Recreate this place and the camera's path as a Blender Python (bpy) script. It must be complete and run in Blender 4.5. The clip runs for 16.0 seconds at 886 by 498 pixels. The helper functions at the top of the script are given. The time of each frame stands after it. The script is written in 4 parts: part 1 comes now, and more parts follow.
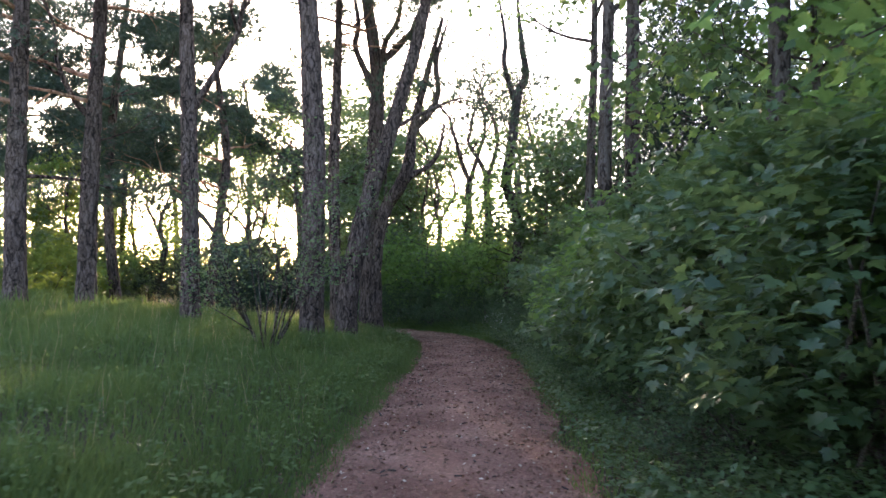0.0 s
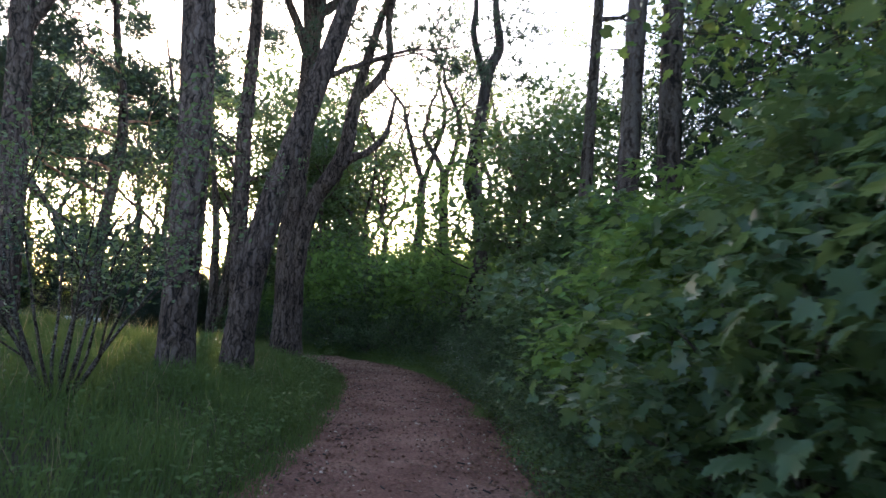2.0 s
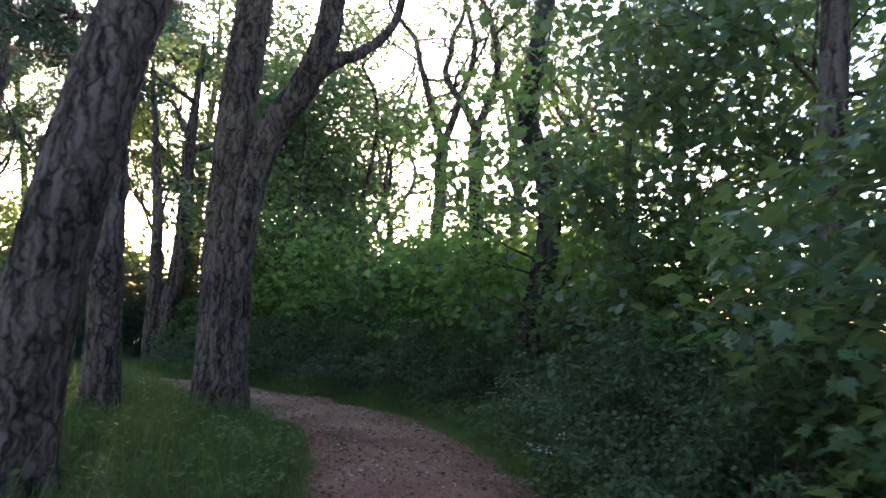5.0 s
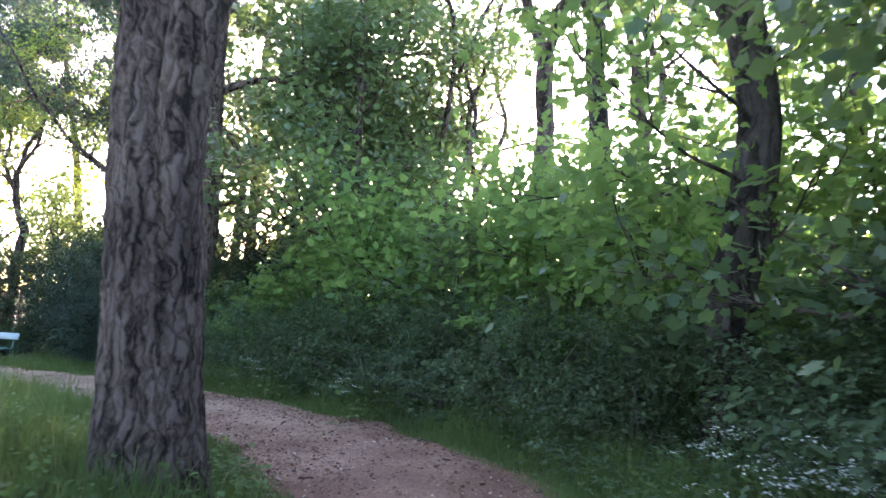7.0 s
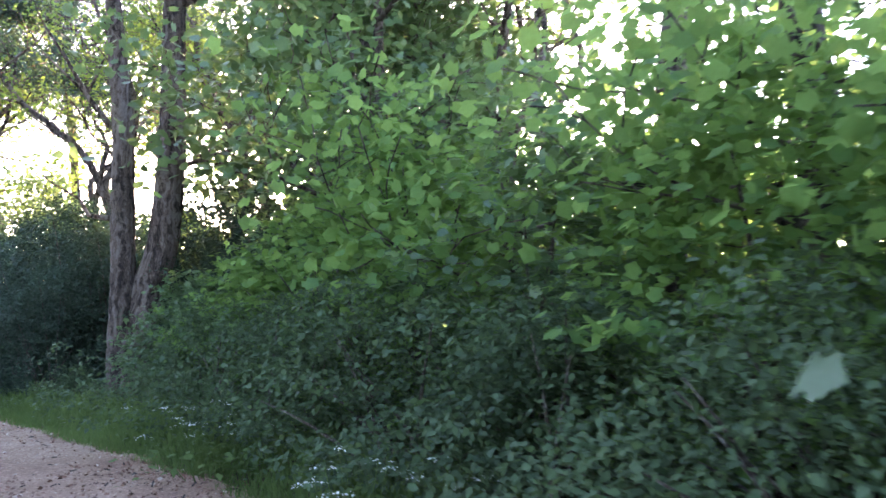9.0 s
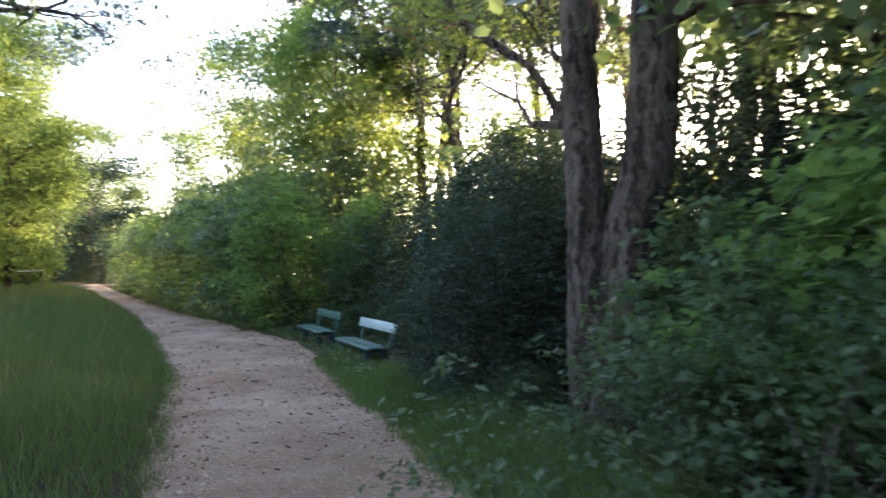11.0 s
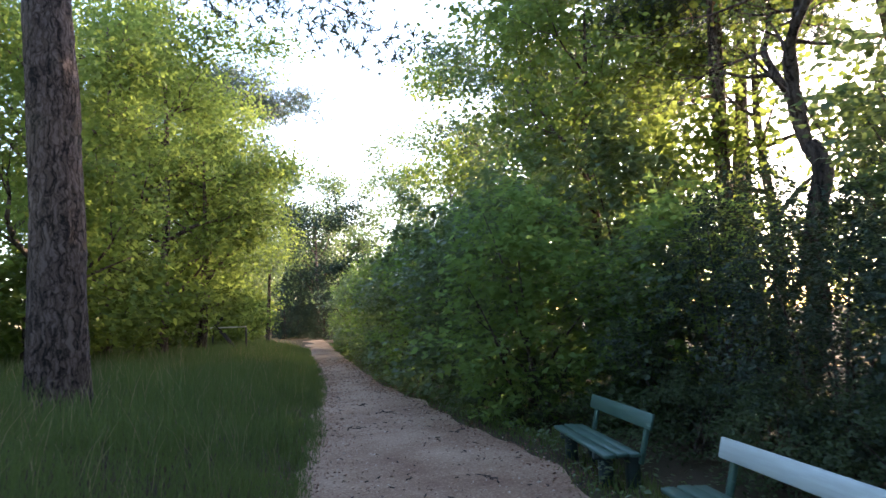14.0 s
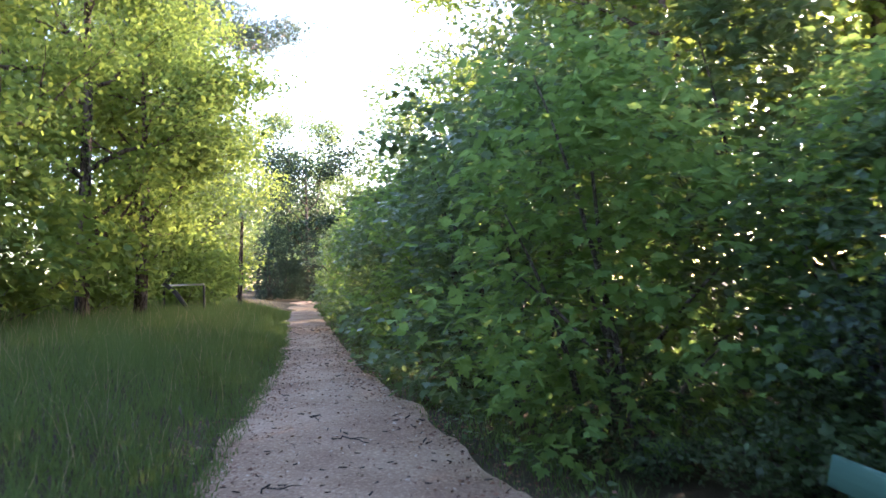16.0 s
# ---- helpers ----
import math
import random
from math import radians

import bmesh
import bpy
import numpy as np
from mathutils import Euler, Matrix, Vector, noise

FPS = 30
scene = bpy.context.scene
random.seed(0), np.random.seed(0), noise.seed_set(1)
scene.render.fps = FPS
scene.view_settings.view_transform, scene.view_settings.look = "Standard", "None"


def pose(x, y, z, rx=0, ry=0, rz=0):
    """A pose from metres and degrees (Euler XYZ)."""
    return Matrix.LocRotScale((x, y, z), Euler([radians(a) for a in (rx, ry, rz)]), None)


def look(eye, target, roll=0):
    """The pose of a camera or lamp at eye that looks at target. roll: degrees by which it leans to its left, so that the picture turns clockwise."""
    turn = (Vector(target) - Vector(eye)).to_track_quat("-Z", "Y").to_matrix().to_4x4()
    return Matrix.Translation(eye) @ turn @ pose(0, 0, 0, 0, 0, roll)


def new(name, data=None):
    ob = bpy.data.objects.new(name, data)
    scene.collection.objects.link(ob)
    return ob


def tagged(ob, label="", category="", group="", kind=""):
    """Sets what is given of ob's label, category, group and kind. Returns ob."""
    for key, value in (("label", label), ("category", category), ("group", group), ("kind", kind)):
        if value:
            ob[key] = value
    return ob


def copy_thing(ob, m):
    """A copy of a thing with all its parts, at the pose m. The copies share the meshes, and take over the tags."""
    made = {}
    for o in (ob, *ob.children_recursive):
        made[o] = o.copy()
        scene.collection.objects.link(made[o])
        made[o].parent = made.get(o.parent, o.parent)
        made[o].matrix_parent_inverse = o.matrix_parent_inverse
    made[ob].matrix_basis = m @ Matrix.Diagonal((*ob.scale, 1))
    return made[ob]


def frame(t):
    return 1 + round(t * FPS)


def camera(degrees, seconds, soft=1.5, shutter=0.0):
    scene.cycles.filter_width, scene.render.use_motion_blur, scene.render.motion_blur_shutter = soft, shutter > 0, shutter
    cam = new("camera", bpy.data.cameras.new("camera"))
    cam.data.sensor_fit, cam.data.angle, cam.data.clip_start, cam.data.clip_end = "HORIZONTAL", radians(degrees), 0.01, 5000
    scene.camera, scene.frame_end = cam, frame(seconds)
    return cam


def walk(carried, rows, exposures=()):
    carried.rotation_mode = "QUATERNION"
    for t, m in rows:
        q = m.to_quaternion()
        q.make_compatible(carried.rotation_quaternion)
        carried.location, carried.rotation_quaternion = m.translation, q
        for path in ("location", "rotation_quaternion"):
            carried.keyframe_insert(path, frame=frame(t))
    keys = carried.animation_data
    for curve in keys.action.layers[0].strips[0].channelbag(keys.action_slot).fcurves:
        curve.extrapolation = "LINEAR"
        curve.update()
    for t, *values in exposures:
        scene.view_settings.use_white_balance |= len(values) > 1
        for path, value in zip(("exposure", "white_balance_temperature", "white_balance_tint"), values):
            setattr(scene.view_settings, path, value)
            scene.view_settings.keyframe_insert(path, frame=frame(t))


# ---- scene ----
cam = camera(61.4, 16.0, shutter=0.3)
PATH = [
    (0, (0.0, 0.0, 1.45), (0.0, 1.998, 1.53), 0.0),
    (0.5, (0.0, 1.25, 1.42), (0.024, 3.249, 1.497), -0.2),
    (1, (0.104, 2.532, 1.392), (0.177, 4.529, 1.475), 1.4),
    (1.5, (0.184, 3.758, 1.385), (0.315, 5.749, 1.51), 2.0),
    (2, (0.144, 4.961, 1.337), (0.28, 6.951, 1.48), 2.7),
    (2.5, (0.024, 6.122, 1.32), (0.087, 8.114, 1.494), 3.8),
    (3, (0.008, 7.539, 1.32), (0.048, 9.53, 1.505), 4.9),
    (5.5, (0.0, 13.6, 1.27), (0.143, 15.588, 1.434), 2.2),
    (6, (0.066, 14.859, 1.236), (0.203, 16.848, 1.389), 3.0),
    (6.5, (0.06, 16.039, 1.223), (0.008, 18.034, 1.358), 2.0),
    (7, (0.04, 17.471, 1.131), (-0.068, 19.464, 1.266), 1.2),
    (7.5, (-0.019, 18.702, 1.108), (-0.141, 20.693, 1.243), 0.1),
    (8, (-0.077, 19.928, 1.048), (-0.2, 21.92, 1.183), -0.6),
    (10.5, (-2.1, 25.8, 1.1), (-3.067, 27.551, 1.122), -1.0),
    (11, (-2.909, 26.743, 1.037), (-4.233, 28.241, 1.07), -1.7),
    (11.5, (-3.757, 27.602, 1.014), (-5.224, 28.962, 1.046), -2.3),
    (12, (-4.727, 28.418, 0.989), (-6.216, 29.753, 1.044), -3.4),
    (12.5, (-5.668, 29.073, 1.018), (-7.182, 30.369, 1.18), -3.4),
    (13, (-6.703, 29.698, 0.974), (-8.264, 30.937, 1.144), -3.3),
    (13.5, (-7.862, 30.309, 1.013), (-9.529, 31.4, 1.186), -4.5),
    (14, (-8.886, 30.939, 1.041), (-10.586, 31.974, 1.233), -2.5),
    (14.5, (-9.966, 31.654, 1.012), (-11.664, 32.693, 1.205), -1.7),
    (15, (-11.065, 32.311, 0.982), (-12.75, 33.373, 1.161), -3.8),
    (15.5, (-12.293, 32.937, 0.964), (-13.984, 34.003, 1.038), -5.9),
    (16, (-13.458, 33.594, 0.975), (-15.171, 34.622, 1.067), -1.7),
]
walk(cam, [(t, look(eye, target, roll)) for t, eye, target, roll in PATH], [(0, 2.95, 6150, 25), (1.0, 2.65, 6050, 24), (2.0, 2.55, 5950, 22), (2.5, 2.8, 5950, 22), (3.2, 2.75, 5950, 22), (5.3, 3.15, 6000, 20), (6.0, 3.85, 5950, 19), (6.6, 4.05, 5900, 23), (8.2, 4.5, 5900, 28), (10.3, 4.1, 6050, 27), (11.5, 3.5, 6300, 20), (12.0, 3.5, 6250, 20), (12.5, 3.15, 6150, 21), (13.0, 3.0, 6150, 21), (13.6, 3.1, 6050, 23), (14.5, 3.1, 6000, 25), (15.0, 3.2, 5950, 25), (15.5, 3.75, 5900, 27), (16, 3.85, 5850, 28)])

# ---- light ----
SUN_AZ, SUN_EL = 12.7, 10.3
world = bpy.data.worlds.new("sky")
scene.world = world
world.use_nodes = True
wn = world.node_tree
sky = wn.nodes.new("ShaderNodeTexSky")
sky.sky_type, sky.sun_disc = "NISHITA", False
sky.sun_elevation, sky.sun_rotation = radians(SUN_EL), radians(-SUN_AZ)
sky.air_density, sky.dust_density, sky.ozone_density = 1.0, 1.6, 1.2
wn.links.new(sky.outputs[0], wn.nodes["Background"].inputs[0])
wn.nodes["Background"].inputs[1].default_value = 0.15
sun = new("sun", bpy.data.lights.new("sun", "SUN"))
sun.data.energy, sun.data.angle, sun.data.color = 2.2, radians(0.6), (1.0, 0.80, 0.52)
sun_way = Vector((-math.sin(radians(SUN_AZ)) * math.cos(radians(SUN_EL)), math.cos(radians(SUN_AZ)) * math.cos(radians(SUN_EL)), math.sin(radians(SUN_EL))))
sun.matrix_world = look(sun_way * 60, (0, 0, 0))

# ---- materials ----
def nodes_of(name):
    m = bpy.data.materials.new(name)
    m.use_nodes = True
    t = m.node_tree
    return m, t, t.nodes["Principled BSDF"]

def add(t, kind, **inputs):
    n = t.nodes.new(kind)
    for k, v in inputs.items():
        n.inputs[k].default_value = v
    return n

def ramp(t, fac, stops):
    r = t.nodes.new("ShaderNodeValToRGB")
    el = r.color_ramp.elements
    while len(el) < len(stops):
        el.new(0.5)
    for e, (p, c) in zip(el, stops):
        e.position, e.color = p, (*c, 1)
    t.links.new(fac, r.inputs[0])
    return r.outputs[0]

def mixed(t, fac, a, b, blend="MIX"):
    n = t.nodes.new("ShaderNodeMix")
    n.data_type, n.blend_type = "RGBA", blend
    for sock, v in ((n.inputs[0], fac), (n.inputs[6], a), (n.inputs[7], b)):
        if hasattr(v, "links"):
            t.links.new(v, sock)
        elif isinstance(v, tuple):
            sock.default_value = (*v, 1)
        else:
            sock.default_value = v
    return n.outputs[2]

def bump(t, height, strength, distance, bsdf):
    b = add(t, "ShaderNodeBump", Strength=strength, Distance=distance)
    t.links.new(height, b.inputs["Height"])
    t.links.new(b.outputs[0], bsdf.inputs["Normal"])

def placed(t, scale, stretch=(1, 1, 1)):
    co = t.nodes.new("ShaderNodeTexCoord")
    mp = t.nodes.new("ShaderNodeMapping")
    mp.inputs["Scale"].default_value = [scale * s for s in stretch]
    t.links.new(co.outputs["Object"], mp.inputs[0])
    return mp.outputs[0]

def leaf_material(name, dark, light, translucent=0.45, glow=(0.29, 0.38, 0.10), rough=0.36):
    m, t, p = nodes_of(name)
    g = t.nodes.new("ShaderNodeNewGeometry")
    ob = t.nodes.new("ShaderNodeObjectInfo")
    nz = add(t, "ShaderNodeTexNoise", Scale=0.9, Detail=2.0)
    t.links.new(placed(t, 1), nz.inputs["Vector"])
    s = t.nodes.new("ShaderNodeMath")
    s.operation = "MULTIPLY_ADD"
    s.inputs[1].default_value = 0.6
    t.links.new(g.outputs["Random Per Island"], s.inputs[0])
    s2 = t.nodes.new("ShaderNodeMath")
    s2.operation = "MULTIPLY_ADD"
    s2.inputs[1].default_value, s2.inputs[2].default_value = 0.8, -0.22
    t.links.new(nz.outputs[0], s2.inputs[0])
    t.links.new(s2.outputs[0], s.inputs[2])
    s3 = t.nodes.new("ShaderNodeMath")
    s3.operation = "MULTIPLY_ADD"
    s3.inputs[1].default_value = 0.25
    t.links.new(ob.outputs["Random"], s3.inputs[0])
    t.links.new(s.outputs[0], s3.inputs[2])
    col = ramp(t, s3.outputs[0], [(0.05, dark), (0.85, light)])
    mott = add(t, "ShaderNodeTexNoise", Scale=38.0, Detail=4.0, Roughness=0.65)
    t.links.new(placed(t, 1), mott.inputs["Vector"])
    col = mixed(t, 0.55, col, ramp(t, mott.outputs[0], [(0.3, (0.62, 0.64, 0.62)), (0.7, (1.35, 1.3, 1.3))]), "MULTIPLY")
    t.links.new(col, p.inputs["Base Color"])
    bump(t, mott.outputs[0], 0.35, 0.006, p)
    p.inputs["Roughness"].default_value = rough
    p.inputs["Specular IOR Level"].default_value = 0.45 if rough < 0.55 else 0.18
    tr = t.nodes.new("ShaderNodeBsdfTranslucent")
    t.links.new(mixed(t, 0.55, col, glow), tr.inputs[0])
    mx = t.nodes.new("ShaderNodeMixShader")
    mx.inputs[0].default_value = translucent
    t.links.new(p.outputs[0], mx.inputs[1])
    t.links.new(tr.outputs[0], mx.inputs[2])
    t.links.new(mx.outputs[0], t.nodes["Material Output"].inputs[0])
    return m

def bark_material(name, deep, plate, pale, across=9.0, stretch=0.22, relief=0.03, cells=0.42, warped=0.16, gap=0.24):
    """Bark: long ridges broken by cross cracks, with scaly grain and grey or mossy patches."""
    m, t, p = nodes_of(name)
    v0 = placed(t, 1)
    v1 = placed(t, 1, (1, 1, stretch))
    warp = add(t, "ShaderNodeTexNoise", Scale=across * 0.35, Detail=3.0)
    t.links.new(v0, warp.inputs["Vector"])
    mixv = mixed(t, warped, v1, warp.outputs[1])
    ridge = add(t, "ShaderNodeTexNoise", Scale=across, Detail=5.0, Roughness=0.62, Distortion=0.4)
    t.links.new(mixv, ridge.inputs["Vector"])
    vo = add(t, "ShaderNodeTexVoronoi", Scale=across * 1.15, Randomness=1.0)
    vo.feature = "DISTANCE_TO_EDGE"
    t.links.new(mixv, vo.inputs["Vector"])
    grain = add(t, "ShaderNodeTexNoise", Scale=across * 5, Detail=8.0, Roughness=0.7)
    t.links.new(placed(t, 1, (1, 1, 0.5)), grain.inputs["Vector"])
    cracks = ramp(t, vo.outputs["Distance"], [(0.0, (0, 0, 0)), (gap * 0.25, (0.3, 0.3, 0.3)), (gap, (1, 1, 1))])
    furrow = ramp(t, ridge.outputs[0], [(0.38, (0, 0, 0)), (0.56, (1, 1, 1))])
    height = mixed(t, cells, furrow, cracks)
    hh = mixed(t, 0.42, height, grain.outputs[0])
    col = ramp(t, hh, [(0.31, deep), (0.54, plate), (0.80, tuple(0.5 * a + 0.5 * c for a, c in zip(plate, pale)))])
    big = add(t, "ShaderNodeTexNoise", Scale=0.9, Detail=3.0)
    t.links.new(v0, big.inputs["Vector"])
    shade = ramp(t, big.outputs[0], [(0.3, (0.78, 0.76, 0.75)), (0.7, (1.18, 1.15, 1.12))])
    col = mixed(t, 1.0, col, shade, "MULTIPLY")
    mossf = ramp(t, big.outputs[0], [(0.55, (0, 0, 0)), (0.8, (0.3, 0.3, 0.3))])
    t.links.new(mixed(t, mossf, col, (0.09, 0.10, 0.06)), p.inputs["Base Color"])
    p.inputs["Roughness"].default_value = 0.9
    p.inputs["Specular IOR Level"].default_value = 0.22
    bump(t, hh, 1.0, relief, p)
    return m

def soil_material(name, stops, fine=55.0, relief=0.02, far=None):
    m, t, p = nodes_of(name)
    v = placed(t, 1)
    a = add(t, "ShaderNodeTexNoise", Scale=1.1, Detail=5.0, Roughness=0.6)
    b = add(t, "ShaderNodeTexNoise", Scale=fine, Detail=6.0, Roughness=0.75)
    c = add(t, "ShaderNodeTexVoronoi", Scale=fine * 0.55)
    for n in (a, b, c):
        t.links.new(v, n.inputs["Vector"])
    f = t.nodes.new("ShaderNodeMath")
    f.operation = "MULTIPLY_ADD"
    f.inputs[1].default_value, f.inputs[2].default_value = 0.55, 0.0
    t.links.new(a.outputs[0], f.inputs[0])
    f2 = t.nodes.new("ShaderNodeMath")
    f2.operation = "MULTIPLY_ADD"
    f2.inputs[1].default_value = 0.5
    t.links.new(b.outputs[0], f2.inputs[0])
    t.links.new(f.outputs[0], f2.inputs[2])
    col = ramp(t, f2.outputs[0], stops)
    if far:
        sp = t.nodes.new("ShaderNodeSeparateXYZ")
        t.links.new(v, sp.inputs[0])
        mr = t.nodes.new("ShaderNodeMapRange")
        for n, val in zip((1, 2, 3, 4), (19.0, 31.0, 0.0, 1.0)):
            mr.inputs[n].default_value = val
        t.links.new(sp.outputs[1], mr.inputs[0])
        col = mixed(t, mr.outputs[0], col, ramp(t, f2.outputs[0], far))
    fleck = ramp(t, c.outputs["Distance"], [(0.05, (1.5, 1.35, 1.2)), (0.22, (1.0, 1.0, 1.0)), (0.5, (0.62, 0.58, 0.56))])
    t.links.new(mixed(t, 0.6, col, fleck, "MULTIPLY"), p.inputs["Base Color"])
    p.inputs["Roughness"].default_value = 0.95
    p.inputs["Specular IOR Level"].default_value = 0.15
    bump(t, b.outputs[0], 0.9, relief, p)
    return m

def paint_material(name, coat, bare, amount, rough=0.5):
    m, t, p = nodes_of(name)
    n = add(t, "ShaderNodeTexNoise", Scale=5.0, Detail=8.0, Roughness=0.7)
    t.links.new(placed(t, 1, (0.35, 3, 3)), n.inputs["Vector"])
    g = add(t, "ShaderNodeTexNoise", Scale=40.0, Detail=4.0)
    t.links.new(placed(t, 1, (0.08, 1, 1)), g.inputs["Vector"])
    f = ramp(t, n.outputs[0], [(amount, (0, 0, 0)), (min(amount + 0.12, 1.0), (1, 1, 1))])
    c = mixed(t, f, coat, bare)
    t.links.new(mixed(t, 0.5, c, ramp(t, g.outputs[0], [(0.3, (0.75, 0.75, 0.75)), (0.7, (1.1, 1.1, 1.1))]), "MULTIPLY"), p.inputs["Base Color"])
    p.inputs["Roughness"].default_value = rough
    bump(t, g.outputs[0], 0.5, 0.004, p)
    return m

PINE_BARK = bark_material("pine_bark", (0.018, 0.013, 0.011), (0.100, 0.070, 0.057), (0.28, 0.22, 0.195), 13.5, 0.20, 0.05, 0.50, 0.16, 0.22)
PINE_UPPER = bark_material("pine_upper_bark", (0.14, 0.07, 0.04), (0.36, 0.19, 0.11), (0.6, 0.45, 0.35), 14.0, 0.4, 0.012)
BARK = bark_material("furrowed_bark", (0.026, 0.019, 0.016), (0.100, 0.073, 0.060), (0.25, 0.22, 0.20), 13.0, 0.10, 0.045, 0.25)
DARK_BARK = bark_material("dark_ripped_bark", (0.014, 0.011, 0.010), (0.052, 0.040, 0.034), (0.15, 0.13, 0.12), 11.0, 0.09, 0.05, 0.25)
TWIG = bark_material("twig_bark", (0.02, 0.016, 0.013), (0.060, 0.045, 0.035), (0.3, 0.3, 0.25), 30.0, 0.3, 0.004)
MAPLE = leaf_material("maple_leaf", (0.032, 0.069, 0.037), (0.087, 0.150, 0.066))
# Brighter copy of the maple leaf: light from behind is put into its colour.
MAPLE_BACKLIT = leaf_material("backlit_maple_leaf", (0.060, 0.140, 0.046), (0.165, 0.275, 0.078), 0.6, (0.32, 0.44, 0.10), 0.56)
DARKLEAF = leaf_material("dark_shrub_leaf", (0.016, 0.029, 0.021), (0.039, 0.064, 0.041), 0.2, (0.106, 0.165, 0.064), 0.6)
UNDERLEAF = leaf_material("undergrowth_leaf", (0.022, 0.041, 0.022), (0.070, 0.108, 0.048), 0.34, (0.16, 0.24, 0.08), 0.55)
OAK = leaf_material("oak_leaf", (0.030, 0.065, 0.033), (0.081, 0.135, 0.055), 0.42)
LIME = leaf_material("lime_leaf", (0.048, 0.112, 0.028), (0.135, 0.213, 0.050), 0.55, (0.34, 0.40, 0.07), 0.6)
NEEDLE = leaf_material("pine_needle", (0.021, 0.043, 0.027), (0.054, 0.087, 0.049), 0.25, (0.123, 0.156, 0.064), 0.5)
GRASS = leaf_material("grass_blade", (0.036, 0.076, 0.023), (0.110, 0.166, 0.048), 0.4, (0.23, 0.29, 0.07), 0.6)
STRAW = leaf_material("seed_head", (0.16, 0.14, 0.07), (0.32, 0.28, 0.15), 0.4, (0.5, 0.42, 0.2), 0.6)
PETAL = leaf_material("white_blossom", (0.45, 0.45, 0.38), (0.75, 0.75, 0.68), 0.3, (0.7, 0.7, 0.6), 0.6)
SOIL = soil_material("meadow_soil", [(0.25, (0.040, 0.034, 0.020)), (0.5, (0.080, 0.066, 0.040)), (0.8, (0.13, 0.10, 0.068))])
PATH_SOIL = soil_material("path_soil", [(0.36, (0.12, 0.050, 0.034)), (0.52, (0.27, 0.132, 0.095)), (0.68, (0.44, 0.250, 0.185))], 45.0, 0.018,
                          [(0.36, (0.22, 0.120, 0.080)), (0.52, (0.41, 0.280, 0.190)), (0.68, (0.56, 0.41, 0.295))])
PALE_LITTER = leaf_material("pale_dry_leaf", (0.30, 0.21, 0.15), (0.60, 0.48, 0.38), 0.1, (0.4, 0.3, 0.2), 0.7)
LITTER = leaf_material("dry_leaf", (0.050, 0.027, 0.019), (0.27, 0.140, 0.092), 0.1, (0.3, 0.2, 0.1), 0.7)
BENCH_DARK = paint_material("green_paint", (0.042, 0.105, 0.080), (0.20, 0.29, 0.27), 0.58)
# Pale coat: sky glare on worn green paint, put into the colour.
BENCH_PALE = paint_material("worn_paint_with_glare", (0.46, 0.54, 0.52), (0.22, 0.33, 0.30), 0.62, 0.4)
BENCH_LEG = paint_material("dark_leg_paint", (0.012, 0.03, 0.026), (0.05, 0.06, 0.05), 0.6)
GREYWOOD = paint_material("grey_weathered_wood", (0.42, 0.40, 0.35), (0.22, 0.2, 0.17), 0.55, 0.8)
DEADWOOD = paint_material("dark_dead_wood", (0.03, 0.025, 0.022), (0.07, 0.06, 0.05), 0.55, 0.9)

# ---- the lie of the land ----
LINE = np.array([(0, -25), (0, 0), (0.04, 5), (0.2, 9.4), (0.4, 14), (0.35, 18), (0.1, 21), (-0.5, 23.2), (-1.5, 25), (-3, 26.7), (-4.9, 28.3), (-7.1, 29.9),
                 (-10.5, 31.95), (-13, 33.4), (-15.7, 34.75), (-18.2, 35.65), (-20.8, 36.55), (-25, 38.05), (-30, 39.85), (-37, 42.3), (-50, 47), (-75, 56)], float)
LEVEL = np.array([0.15, 0, -0.02, -0.05, -0.12, -0.2, -0.26, -0.3, -0.33, -0.36, -0.39, -0.42, -0.48, -0.5, -0.47, -0.42, -0.36, -0.31, -0.25, -0.1, 0.15, 0.3])
HALF = np.array([1.05] * 12 + [1.08, 1.2, 1.32, 1.08, 0.95, 0.66, 0.64, 0.64, 0.64, 0.64])

def spline(pts, vals, step):
    """Points every so often along a smooth line through pts, with values carried along."""
    out = []
    p = np.vstack([2 * pts[0] - pts[1], pts, 2 * pts[-1] - pts[-2]])
    for i in range(1, len(p) - 2):
        n = max(2, int(np.linalg.norm(p[i + 1] - p[i]) / step))
        for u in np.arange(n) / n:
            a, b, c, d = p[i - 1], p[i], p[i + 1], p[i + 2]
            q = 0.5 * (2 * b + (c - a) * u + (2 * a - 5 * b + 4 * c - d) * u * u + (3 * b - a - 3 * c + d) * u ** 3)
            out.append([*q, *(v[i - 1] * (1 - u) + v[i] * u for v in vals)])
    return np.array(out)

TRAIL = spline(LINE, (LEVEL, HALF), 0.25)
HEAD = np.gradient(TRAIL[:, :2], axis=0)
HEAD /= np.linalg.norm(HEAD, axis=1)[:, None]

def beside(xy):
    """For places: the distance to the trail's middle (left is positive), the trail's level and half width there."""
    xy = np.atleast_2d(np.asarray(xy, float))
    d, lv, hf = np.empty(len(xy)), np.empty(len(xy)), np.empty(len(xy))
    for i in range(0, len(xy), 4000):
        q = xy[i:i + 4000]
        k = ((q[:, None] - TRAIL[None, :, :2]) ** 2).sum(-1).argmin(1)
        off = q - TRAIL[k, :2]
        side = HEAD[k, 0] * off[:, 1] - HEAD[k, 1] * off[:, 0]
        d[i:i + 4000] = np.where(side >= 0, 1, -1) * np.linalg.norm(off, axis=1)
        lv[i:i + 4000], hf[i:i + 4000] = TRAIL[k, 2], TRAIL[k, 3]
    return d, lv, hf

